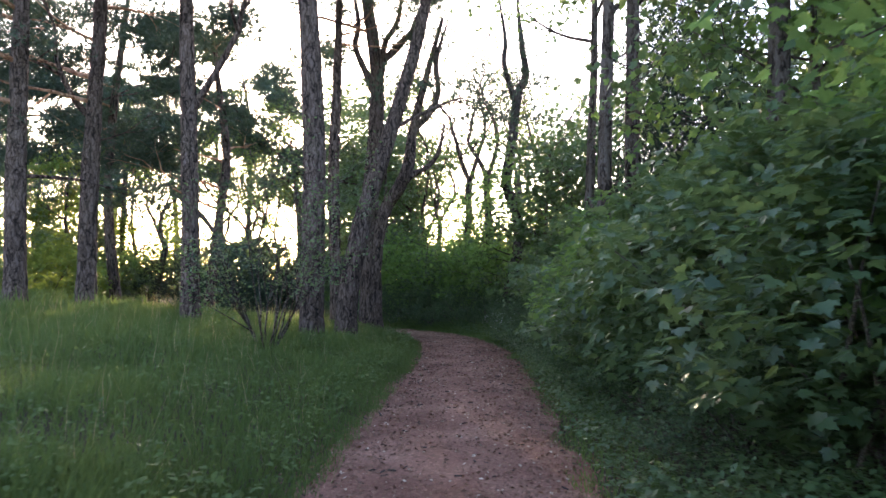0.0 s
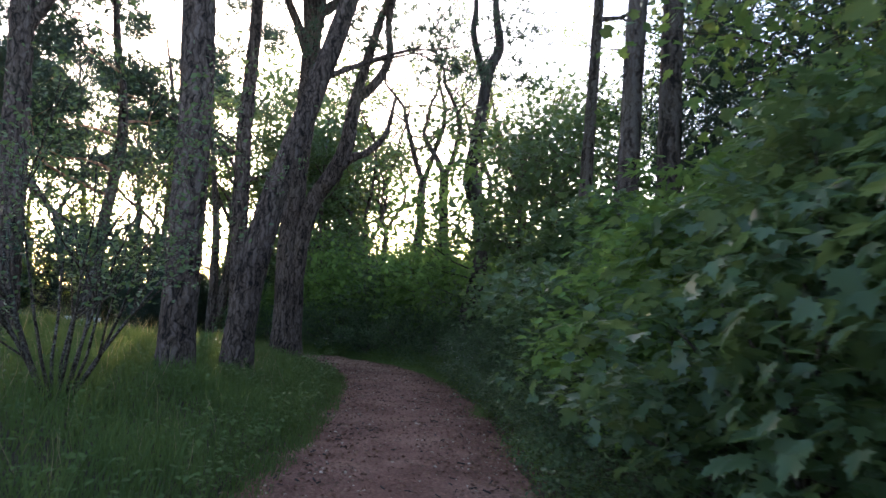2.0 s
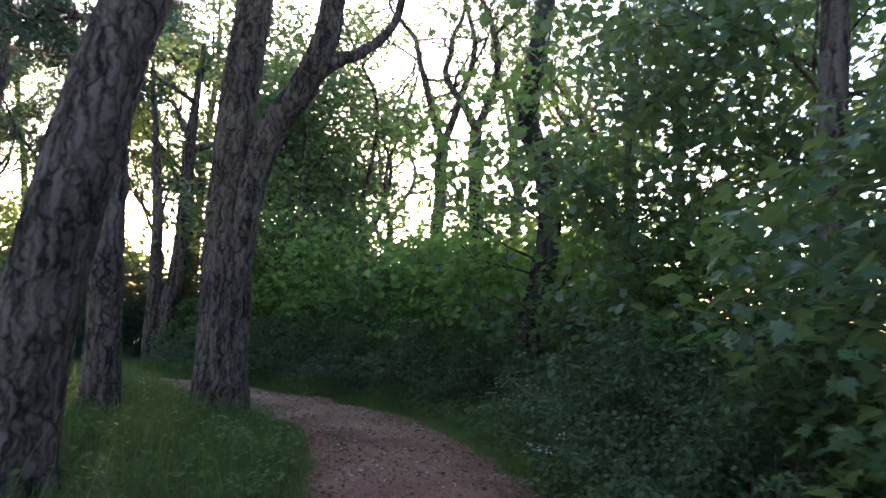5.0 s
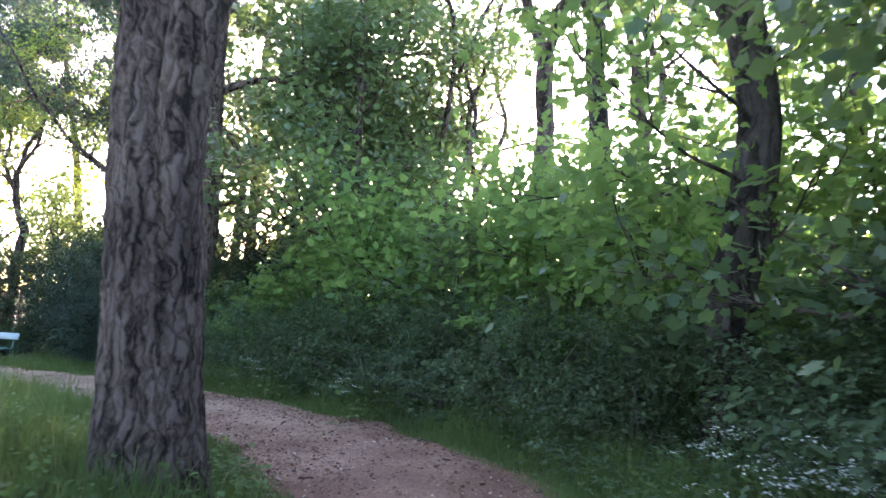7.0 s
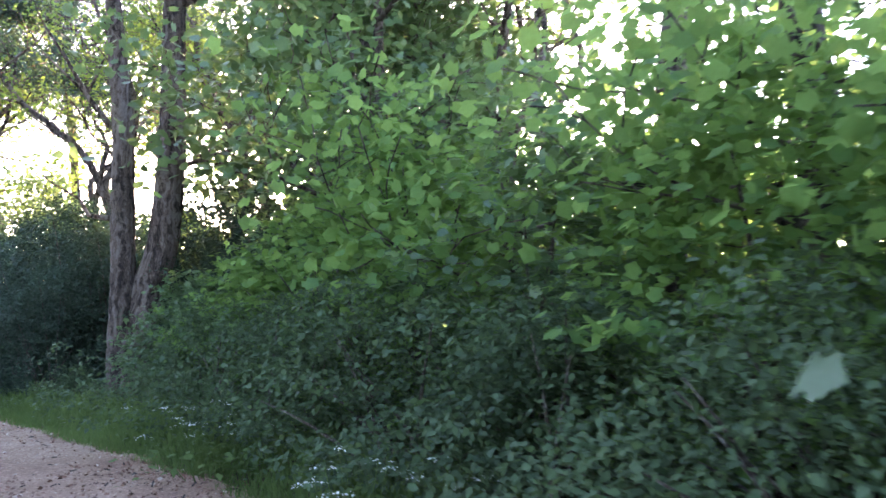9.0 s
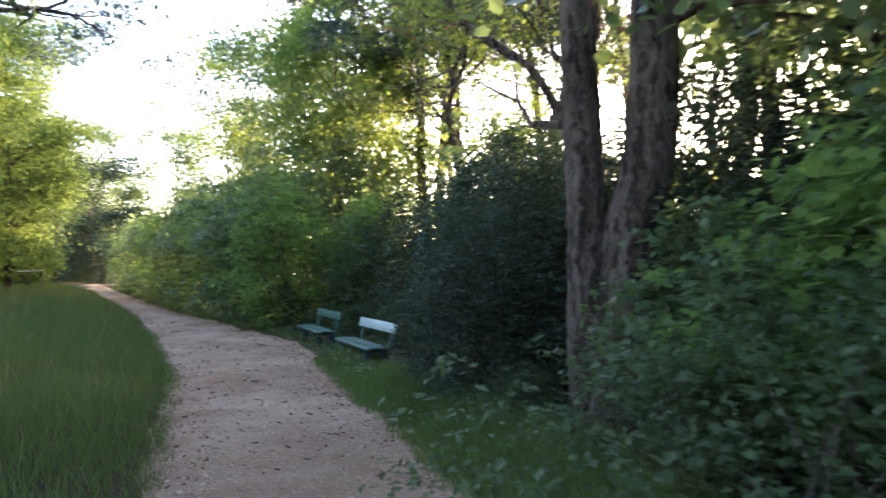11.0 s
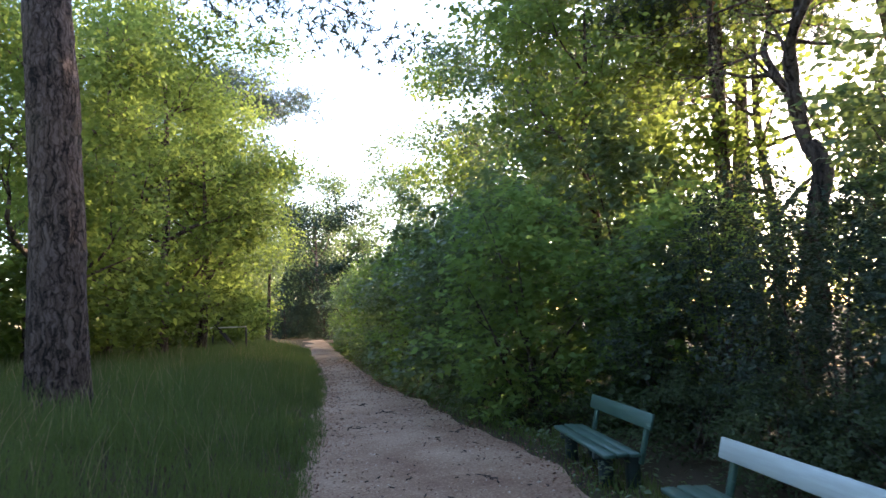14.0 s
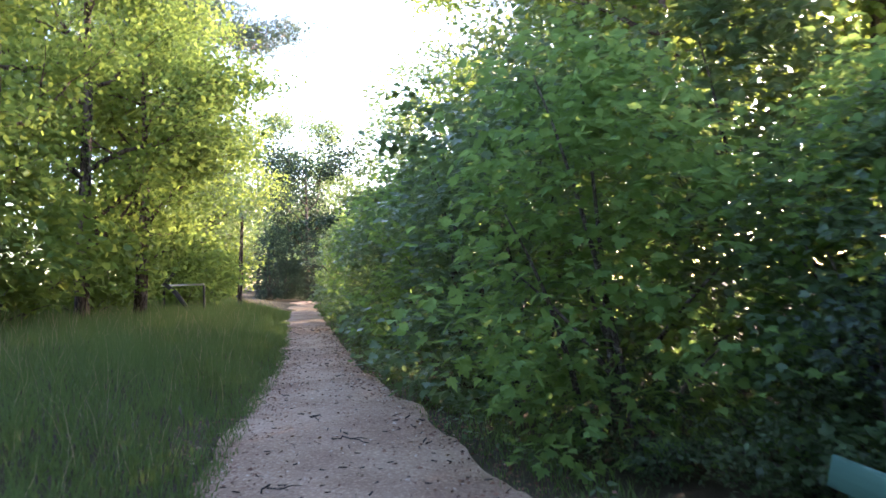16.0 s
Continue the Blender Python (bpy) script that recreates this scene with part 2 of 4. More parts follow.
def smooth(a):
    a = np.clip(a, 0, 1)
    return a * a * (3 - 2 * a)

def land(xy):
    d, lv, hf = beside(xy)
    out = np.abs(d) - hf
    left = 0.42 * smooth((out + 0.2) / 2.6) + 0.085 * np.clip(out - 2.2, 0, 7.0)
    yy = np.atleast_2d(xy)[:, 1]
    right = (0.16 - 0.30 * smooth((yy - 30) / 4) + 0.2 * smooth((yy - 38) / 5)) * smooth((out + 0.1) / 1.2)
    z = lv + np.where(d > 0, left, right)
    x, y = np.atleast_2d(xy).T
    z += np.where(out > 0, 0.05 * smooth(out / 2) * (np.sin(x * 1.3 + 0.7 * y) * np.cos(y * 0.9 - 0.5 * x)), 0)
    return z - 2.0 * smooth((np.abs(d) - 30) / 90)

def floor_at(x, y):
    return float(land([(x, y)])[0])

# ---- makers ----
def link_mesh(name, verts, loops, starts, mat, parent=None, label="", shade=True, slots=None):
    me = bpy.data.meshes.new(name)
    verts = np.ascontiguousarray(verts, np.float32)
    me.vertices.add(len(verts))
    me.vertices.foreach_set("co", verts.ravel())
    me.loops.add(len(loops))
    me.loops.foreach_set("vertex_index", np.ascontiguousarray(loops, np.int32))
    me.polygons.add(len(starts))
    me.polygons.foreach_set("loop_start", np.ascontiguousarray(starts, np.int32))
    if shade:
        me.polygons.foreach_set("use_smooth", np.ones(len(starts), bool))
    me.update(calc_edges=True)
    me.materials.append(mat)
    ob = new(name, me)
    if parent:
        ob.parent = parent
    if label:
        tagged(ob, label)
    return ob

class Shape:
    """Gathers faces for one mesh."""
    def __init__(self):
        self.v, self.f, self.n = [], [], 0

    def put(self, v, f):
        self.v.append(np.asarray(v, float))
        self.f += [[i + self.n for i in q] for q in f]
        self.n += len(v)

    def tube(self, pts, radii, sides=8, rough=0.0, seed=0.0, plates=0.0):
        pts, radii = np.asarray(pts, float), np.asarray(radii, float)
        way = np.gradient(pts, axis=0)
        way /= np.linalg.norm(way, axis=1)[:, None] + 1e-9
        ref = np.array([1.0, 0.13, 0.07])
        rows = []
        ang = np.arange(sides) * 2 * np.pi / sides
        for p, w, r in zip(pts, way, radii):
            u = np.cross(w, ref)
            u /= np.linalg.norm(u) + 1e-9
            v = np.cross(w, u)
            rr = np.full(sides, r)
            if rough or plates:
                for k, a in enumerate(ang):
                    q = Vector((math.cos(a) * 2 + seed, math.sin(a) * 2, p[2] * 0.7))
                    rr[k] *= 1 + rough * noise.noise(q)
                    if plates:
                        w3 = Vector((math.cos(a) * r * 12 + seed, math.sin(a) * r * 12, p[2] * 4.2 + 1.5 * noise.noise(Vector((math.cos(a), math.sin(a), p[2])))))
                        dist = noise.voronoi(w3)[0]
                        rr[k] += plates * (min(1.0, (dist[1] - dist[0]) * 2.6) - 0.5)
            rows.append(p + rr[:, None] * (np.cos(ang)[:, None] * u + np.sin(ang)[:, None] * v))
        f = [[i * sides + k, i * sides + (k + 1) % sides, (i + 1) * sides + (k + 1) % sides, (i + 1) * sides + k] for i in range(len(pts) - 1) for k in range(sides)]
        f += [list(range(sides))[::-1], [(len(pts) - 1) * sides + k for k in range(sides)]]
        self.put(np.vstack(rows), f)
        return self

    def box(self, centre, size, turn=None, chamfer=0.006):
        """A block with chamfered edges."""
        s, c = np.asarray(size, float) / 2, chamfer
        v, ids = [], {}
        for sx in (-1, 1):
            for sy in (-1, 1):
                for sz in (-1, 1):
                    for ax in range(3):
                        q = np.array([sx, sy, sz]) * (s - c)
                        q[ax] = (sx, sy, sz)[ax] * s[ax]
                        ids[sx, sy, sz, ax] = len(v)
                        v.append(q)
        f = []
        for ax in range(3):
            a, b = (ax + 1) % 3, (ax + 2) % 3
            for sg in (-1, 1):
                ring = []
                for p, q in ((-1, -1), (1, -1), (1, 1), (-1, 1)):
                    k = [0, 0, 0]
                    k[ax], k[a], k[b] = sg, p, q
                    ring.append(ids[(*k, ax)])
                f.append(ring if sg > 0 else ring[::-1])
            for p in (-1, 1):
                for q in (-1, 1):
                    k0, k1 = [0, 0, 0], [0, 0, 0]
                    k0[ax], k0[a], k0[b] = -1, p, q
                    k1[ax], k1[a], k1[b] = 1, p, q
                    ring = [ids[(*k0, a)], ids[(*k1, a)], ids[(*k1, b)], ids[(*k0, b)]]
                    f.append(ring if p * q < 0 else ring[::-1])
        for key in {k[:3] for k in ids}:
            ring = [ids[(*key, ax)] for ax in range(3)]
            f.append(ring if key[0] * key[1] * key[2] > 0 else ring[::-1])
        v = np.array(v)
        if turn is not None:
            v = v @ np.array(turn.to_3x3()).T
        self.put(v + np.asarray(centre, float), f)
        return self

    def done(self, name, mat, parent=None, label="", shade=True):
        loops = [i for q in self.f for i in q]
        starts = np.cumsum([0] + [len(q) for q in self.f[:-1]])
        return link_mesh(name, np.vstack(self.v), loops, starts, mat, parent, label, shade)

def unit(v):
    return v / (np.linalg.norm(v, axis=-1, keepdims=True) + 1e-9)

def stamped(name, shape, places, ahead, up, sizes, mat, parent=None, label=""):
    """One mesh of many copies of a small flat shape: x across, y ahead, z up."""
    tv, tf = shape
    y = unit(ahead)
    x = unit(np.cross(y, up))
    z = np.cross(x, y)
    tv = np.asarray(tv, float)
    v = places[:, None] + sizes[:, None, None] * (tv[None, :, :1] * x[:, None] + tv[None, :, 1:2] * y[:, None] + tv[None, :, 2:] * z[:, None])
    n, m = len(places), len(tv)
    flat = np.array([i for q in tf for i in q])
    lens = np.array([len(q) for q in tf])
    loops = (flat[None] + (np.arange(n) * m)[:, None]).ravel()
    starts = np.concatenate([[0], np.cumsum(np.tile(lens, n))[:-1]])
    return link_mesh(name, v.reshape(-1, 3), loops, starts, mat, parent, label)

def folded(half, fold=0.12, droop=0.2):
    """A leaf of two lobed halves that meet at the midrib; half: the right outline from stalk to tip."""
    right = [(x, y, fold * x - droop * (x * x + y * y)) for x, y in half]
    left = [(-x, y, z) for x, y, z in right[1:-1]]
    n = len(half)
    return right + left, [list(range(n)), [0, n - 1] + list(range(n + len(left) - 1, n - 1, -1))]

LEAF_MAPLE = folded([(0, 0), (0.28, -0.12), (0.30, 0.06), (0.63, 0.14), (0.47, 0.26), (0.60, 0.54), (0.38, 0.46), (0.25, 0.46), (0.27, 0.70), (0.13, 0.74), (0, 1.05)], 0.16, 0.30)
LEAF_MAPLE_S = folded([(0, 0), (0.50, 0.10), (0.30, 0.32), (0.52, 0.60), (0, 1.0)])
LEAF_OVAL = folded([(0, 0), (0.31, 0.42), (0, 1.0)])
LEAF_SPRAY = folded([(0, 0), (0.46, 0.30), (0.30, 0.82), (0, 1.15)])

def needle_tuft():
    v, f = [], []
    for k in range(6):
        a, e = k * 2.4, 0.25 + 0.9 * ((k * 0.37) % 1)
        d = np.array([math.cos(a) * math.cos(e), math.sin(e), math.sin(a) * math.cos(e)])
        s = np.cross(d, (0.3, 0.9, 0.2))
        s = s / np.linalg.norm(s) * 0.075
        b = len(v)
        v += [tuple(-s), tuple(s), tuple(d)]
        f.append([b, b + 1, b + 2])
    return v, f

TUFT = needle_tuft()

def leafy(name, *args):
    return tagged(stamped(name, *args), kind="stuff")

def sprays(rng, tips, ways, per, spread, size, up=0.8, jitter=0.28):
    """Leaves about the tips of twigs: places, ways ahead, ways up, sizes."""
    n = len(tips)
    along = rng.uniform(-1.0, 0.25, (n, per))
    side = rng.normal(0, 0.5, (n, per, 3)) * [1, 1, 0.45]
    p = tips[:, None] + spread * (along[..., None] * ways[:, None] + side)
    a = ways[:, None] * 0.6 + rng.normal(0, 0.75, (n, per, 3)) * [1, 1, 0.5] + [0, 0, -0.25]
    u = rng.normal(0, jitter, (n, per, 3)) + [0, 0, up]
    s = size * rng.uniform(0.65, 1.2, (n, per))
    return p.reshape(-1, 3), a.reshape(-1, 3), u.reshape(-1, 3), s.ravel()

def rooted(name, x, y, label, category, group="", z=None):
    ob = new(name)
    ob.empty_display_size = 0.2
    ob.location = (x, y, floor_at(x, y) if z is None else z)
    return tagged(ob, label, category, group)

def curve_between(a, b, sag, n, rng, wig=0.0):
    u = np.linspace(0, 1, n)[:, None]
    p = a * (1 - u) + b * u
    p[:, 2] += sag * np.sin(np.pi * u[:, 0])
    if wig:
        w = rng.normal(0, wig, (n, 3))
        w[0] = w[-1] = 0
        p += w * [1, 1, 0.5]
    return p

def shrub_parts(root, seed, width, height, leaves, per, size, mat, shape, stems=12, skirt=0.15, lumps=0.35, up=0.75, depth=0.55, stem_mat=None):
    """Stems and a leafy mass with an uneven outline, about the root's origin."""
    rng = np.random.default_rng(seed)
    n = leaves // per
    az = rng.uniform(0, 2 * np.pi, n)
    t = rng.beta(1.05, 1.1, n)
    prof = np.sin(np.pi * np.clip(0.16 + 0.80 * t, 0, 1)) ** 0.7
    bump_ = np.array([noise.noise(Vector((math.cos(a) * 1.4 + seed, math.sin(a) * 1.4, h * 3.2))) for a, h in zip(az, t)])
    top = np.array([noise.noise(Vector((math.cos(a) * 1.1, math.sin(a) * 1.1 + seed, 4.0))) for a in az])
    rad = width * prof * (1 + lumps * 1.5 * bump_) * (1 - depth * rng.random(n) ** 1.8)
    tips = np.stack([np.cos(az) * rad, np.sin(az) * rad, height * (skirt + (1 - skirt) * t) * (1 + 0.30 * lumps * top * 2)], 1)
    ways = unit(np.stack([np.cos(az), np.sin(az), 0.25 + 0.5 * (t - 0.4)], 1) + rng.normal(0, 0.25, (n, 3)))
    for k in rng.choice(n, stems, replace=False):
        base = np.array([*rng.normal(0, 0.12 * width, 2), -0.05])
        end = tips[k] * 0.93
        mid = base * 0.5 + end * [0.35, 0.35, 0.62]
        u = np.linspace(0, 1, 7)[:, None]
        pts = base * (1 - u) ** 2 + 2 * mid * u * (1 - u) + end * u * u
        Shape().tube(pts, np.linspace(0.022, 0.004, 7) * (0.6 + 0.3 * height), 5).done("stem", stem_mat or TWIG, root)
    return leafy("foliage", shape, *sprays(rng, tips, ways, per, size * 2.2, size, up), mat, root)

def limb(rng, root, mat, tips, name, *args):
    """A limb with its branches, as one part of a tree."""
    wood = Shape()
    growth(rng, *args[:4], args[4], wood, tips, *args[5:])
    return wood.done(name, mat, root)

def growth(rng, start, way, length, radius, level, wood, tips, bend=0.28, forks=3, lift=0.12, sides=6, least=0.007):
    """One limb with its own side limbs."""
    n = max(3, int(length / 0.42))
    p, d = np.array(start, float), unit(np.array(way, float))
    pts, radii = [p.copy()], [radius]
    for i in range(n):
        d = unit(d + rng.normal(0, bend, 3) * [1, 1, 0.7] * 0.6 + [0, 0, lift * 0.5])
        p = p + d * length / n
        pts.append(p.copy())
        radii.append(max(least, radius * (1 - 0.72 * (i + 1) / n)))
    wood.tube(pts, radii, sides)
    if level <= 0:
        tips.append((pts[-1], d))
        tips.append((pts[-max(2, n // 2)], d))
        return
    for k in range(forks):
        i = int(n * rng.uniform(0.35, 1.0)) if k else n
        side = unit(rng.normal(0, 1, 3) * [1, 1, 0.5])
        growth(rng, pts[i], unit(unit(np.array(pts[i]) - np.array(pts[i - 1])) + side * rng.uniform(0.5, 1.0)), length * rng.uniform(0.45, 0.7), radii[i] * 0.75,
               level - 1, wood, tips, bend, forks, lift, max(3, sides - 2), least)

def bark_trunk(name, root, pts, radii, mat, sides, rings, plates, seed, flare=0.35):
    """A trunk along a smooth line, with root flare and a furrowed surface."""
    pts, radii = np.asarray(pts, float), np.asarray(radii, float)
    s = spline(pts, (radii,), np.linalg.norm(pts[-1] - pts[0]) / rings)
    p, r = s[:, :3], s[:, 3].copy()
    low = p[:, 2] - p[0, 2]
    r *= 1 + flare * np.exp(-low / 0.28)
    return Shape().tube(p, r, sides, 0.10, seed, plates).done(name, mat, root)

# ---- ground and path ----
def graded(lo, hi, step, far):
    mid = np.arange(lo, hi + step, step)
    out = [step]
    while sum(out) < far:
        out.append(out[-1] * 1.35)
    ext = np.cumsum(out)
    return np.concatenate([lo - ext[::-1], mid, mid[-1] + ext])

gx, gy = graded(-30, 9, 0.4, 1500), graded(-6, 48, 0.4, 1500)
GX, GY = np.meshgrid(gx, gy)
gz = land(np.stack([GX.ravel(), GY.ravel()], 1)) - 0.03
nx, ny = len(gx), len(gy)
i0 = (np.arange(ny - 1)[:, None] * nx + np.arange(nx - 1)[None]).ravel()
loops = np.stack([i0, i0 + 1, i0 + nx + 1, i0 + nx], 1)
ground = link_mesh("ground", np.stack([GX.ravel(), GY.ravel(), gz], 1), loops.ravel(), np.arange(len(i0)) * 4, SOIL)
tagged(ground, "dark soil and moss under meadow grass and woodland shrubs", "ground", kind="structure")

def tread(x, y):
    """Small ups and downs of the trodden soil."""
    return 0.03 * noise.noise(Vector((x * 1.2, y * 1.2, 0))) + 0.012 * noise.noise(Vector((x * 6, y * 6, 2)))

def build_path():
    rows, cols = spline(LINE, (LEVEL, HALF), 0.12), 23
    head = unit(np.gradient(rows[:, :2], axis=0))
    normal = np.stack([-head[:, 1], head[:, 0]], 1)
    u = np.linspace(-1, 1, cols)
    v = np.empty((len(rows), cols, 3))
    for i, (x, y, lv, hf) in enumerate(rows):
        l = hf * (1 + 0.16 * noise.noise(Vector((i * 0.10, 3, 0))) + 0.03 * noise.noise(Vector((i * 0.45, 3, 0))))
        r = hf * (1 + 0.16 * noise.noise(Vector((i * 0.10, 9, 0))) + 0.03 * noise.noise(Vector((i * 0.45, 9, 0))))
        off = np.where(u > 0, u * l, u * r)
        v[i, :, :2] = (x, y) + normal[i] * off[:, None]
        v[i, :, 2] = [tread(px, py) for px, py in v[i, :, :2]]
        v[i, :, 2] += lv + 0.03 - 0.028 * np.abs(u) ** 4
    v = v.reshape(-1, 3)
    k = (np.arange(len(rows) - 1)[:, None] * cols + np.arange(cols - 1)[None]).ravel()
    q = np.stack([k, k + cols, k + cols + 1, k + 1], 1)[:, ::-1]
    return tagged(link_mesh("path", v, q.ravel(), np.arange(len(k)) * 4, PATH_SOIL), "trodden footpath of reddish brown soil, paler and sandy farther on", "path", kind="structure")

path = build_path()

# ---- grass ----
BLADE = ([(-0.5, 0, 0), (0.5, 0, 0), (0.32, 0.55, 0.06), (-0.32, 0.55, 0.06), (0.0, 1.0, 0.34)], [[0, 1, 2, 3], [3, 2, 4]])

def blades(name, n, y0, y1, side, reach, tall, wide, mat, label, seed, thin=1.0, start=-0.14):
    """Blades along the trail from y0 to y1, on the left (1) or right (-1), thinning out over reach metres."""
    rng = np.random.default_rng(seed)
    rows = np.flatnonzero((TRAIL[:, 1] > y0) & (TRAIL[:, 1] < y1))
    k = rng.choice(rows, n)
    out = start + rng.uniform(-0.07, 0.09, n) + reach * rng.random(n) ** thin
    xy = TRAIL[k, :2] + np.stack([-HEAD[k, 1], HEAD[k, 0]], 1) * (side * (TRAIL[k, 3] + out))[:, None] + HEAD[k] * rng.uniform(-0.15, 0.15, n)[:, None]
    d, lv, hf = beside(xy)
    out = np.abs(d) - hf
    ok = (d * side > 0) & (out > start - 0.1)
    xy, out = xy[ok], out[ok]
    clump = np.array([noise.noise(Vector((x * 0.7, y * 0.7, seed))) + 0.6 * noise.noise(Vector((x * 2.3, y * 2.3, seed))) for x, y in xy])
    h = tall * (0.8 + 0.55 * clump) * rng.uniform(0.5, 1.2, len(xy)) * (0.30 + 0.70 * smooth((out + 0.15) / 0.8))
    z = land(xy) - 0.015
    az = rng.uniform(0, 2 * np.pi, len(xy))
    lean = rng.normal(0, 0.26, (len(xy), 2))
    y = unit(np.stack([lean[:, 0], lean[:, 1], np.ones(len(xy))], 1))
    f = np.stack([np.cos(az), np.sin(az), np.zeros(len(xy))], 1)
    x = unit(np.cross(y, f))
    zz = np.cross(x, y)
    tv = np.array(BLADE[0])
    w = wide * rng.uniform(0.7, 1.3, len(xy)) * (1 + 0.12 * np.clip(out, 0, 8))
    v = np.stack([xy[:, 0], xy[:, 1], z], 1)[:, None] + tv[None, :, :1] * x[:, None] * w[:, None, None] + h[:, None, None] * (tv[None, :, 1:2] * y[:, None] + tv[None, :, 2:] * zz[:, None])
    m = len(xy)
    lp = (np.array([0, 1, 2, 3, 3, 2, 4])[None] + (np.arange(m) * 5)[:, None]).ravel()
    st = (np.array([0, 4])[None] + (np.arange(m) * 7)[:, None]).ravel()
    return tagged(link_mesh(name, v.reshape(-1, 3), lp, st, mat), label, "grass", kind="stuff")

blades("meadow_grass", 125000, 2, 26, 1, 9.0, 0.31, 0.0085, GRASS, "tall fresh green meadow grass beside the footpath", 1, 1.5)
blades("meadow_grass", 120000, 26, 44, 1, 9.0, 0.42, 0.010, GRASS, "tall dark green meadow grass along the bend of the path", 2, 1.5)
blades("meadow_grass", 26000, 8, 47, 1, 10.0, 0.55, 0.022, GRASS, "rough grass on the low bank", 7, 0.8, 7.0)
blades("verge_grass", 12000, 2, 20, -1, 0.7, 0.20, 0.009, GRASS, "sparse grass along the shady verge", 4, 1.4)
blades("verge_grass", 42000, 19.5, 33.5, -1, 1.0, 0.40, 0.009, GRASS, "fresh grass between the path and the shrubs", 8, 1.3)
blades("verge_grass", 11000, 33.5, 46, -1, 0.9, 0.22, 0.009, GRASS, "sparse grass under the overhanging shrubs", 9, 1.0, -0.05)
blades("seed_grass", 3000, 2, 40, 1, 7.0, 0.66, 0.005, STRAW, "pale seed stalks standing in the meadow grass", 5, 1.0, 0.3)

blades("seed_grass", 2000, 30, 46, 1, 6.0, 0.66, 0.006, STRAW, "pale seed stalks above the dark meadow grass", 6, 1.0, 0.2)

# low ground plants on the shady verge
def ground_plants(n, y0, y1, seed, side=-1, wide=1.6, label="low leafy ground plants under the shrubs"):
    rng = np.random.default_rng(seed)
    k = rng.choice(np.flatnonzero((TRAIL[:, 1] > y0) & (TRAIL[:, 1] < y1)), n // 6)
    out = 0.12 + wide * rng.random(n // 6) ** 1.4
    xy = TRAIL[k, :2] + side * np.stack([-HEAD[k, 1], HEAD[k, 0]], 1) * (TRAIL[k, 3] + out)[:, None]
    c = np.repeat(np.stack([xy[:, 0], xy[:, 1], land(xy)], 1), 6, 0)
    hgt = np.repeat(rng.uniform(0.04, 0.26, n // 6), 6)
    p = c + rng.normal(0, 1, (len(c), 3)) * [0.07, 0.07, 0.03] + np.stack([0 * hgt, 0 * hgt, hgt], 1)
    a = rng.normal(0, 1, (len(c), 3)) * [1, 1, 0.25]
    u = rng.normal(0, 0.25, (len(c), 3)) + [0, 0, 1]
    ob = stamped("ground_plants", LEAF_OVAL, p, a, u, rng.uniform(0.035, 0.08, len(c)), OAK if side < 0 else GRASS)
    return tagged(ob, label, "plants", kind="stuff")

ground_plants(24000, 2, 24, 14)
ground_plants(5000, 24, 42, 15)
ground_plants(12000, 2, 25, 19, 1, 4.0, "small leafy weeds growing among the meadow grass")

# ---- litter on the path ----
def scatter_litter(name, n, size, mat, label, seed, shape, y0=-2.0, y1=44.0, wide=1.0):
    rng = np.random.default_rng(seed)
    k = rng.integers(0, len(TRAIL), n)
    k = k[(TRAIL[k, 1] > y0) & (TRAIL[k, 1] < y1) & (TRAIL[k, 0] > -34)]
    nrm = np.stack([-HEAD[k, 1], HEAD[k, 0]], 1)
    s = rng.uniform(-1, 1, len(k))
    s = np.sign(s) * np.abs(s) ** wide
    xy = TRAIL[k, :2] + nrm * (s * TRAIL[k, 3] * 1.05)[:, None] + rng.normal(0, 0.11 if wide > 0.5 else 0.26, (len(k), 2))
    d, lv, hf = beside(xy)
    u = np.clip(np.abs(d) / hf, 0, 1)
    z = lv + 0.039 - 0.028 * u ** 4 + [tread(x, y) for x, y in xy]
    z = np.where(np.abs(d) < hf * 1.02, z, np.maximum(land(xy) - 0.005, z - 0.02))
    a = rng.uniform(0, 2 * np.pi, len(k))
    ah = np.stack([np.cos(a), np.sin(a), rng.normal(0, 0.2, len(k))], 1)
    up = rng.normal(0, 0.42, (len(k), 3)) + [0, 0, 1]
    return tagged(stamped(name, shape, np.stack([xy[:, 0], xy[:, 1], z], 1), ah, up, size * rng.uniform(0.5, 1.5, len(k)), mat), label, "litter", kind="stuff")

scatter_litter("leaf_litter", 130000, 0.034, LITTER, "dry brown leaves and chips scattered over the path", 11, LEAF_OVAL, y1=28.0, wide=0.75)
scatter_litter("leaf_litter", 5000, 0.026, LITTER, "few dry brown chips on the sandy stretch of path", 18, LEAF_OVAL, y0=28.0, wide=0.5)
scatter_litter("leaf_litter", 40000, 0.034, LITTER, "reddish brown debris gathered along the path edges", 16, LEAF_OVAL, wide=0.14)
scatter_litter("leaf_litter", 9000, 0.034, PALE_LITTER, "pale dry leaves lying on the path", 17, LEAF_OVAL, wide=0.8)
CHIP = ([(-0.1, 0, 0), (0.1, 0, 0), (0.1, 1, 0), (-0.1, 1, 0), (-0.06, 0, 0.12), (0.06, 0, 0.12), (0.06, 1, 0.12), (-0.06, 1, 0.12)],
        [[0, 3, 7, 4], [1, 5, 6, 2], [4, 5, 6, 7], [0, 4, 5, 1], [3, 2, 6, 7]])
scatter_litter("twig_litter", 3000, 0.045, DEADWOOD, "broken dark twigs lying on the path", 12, CHIP, wide=0.8)
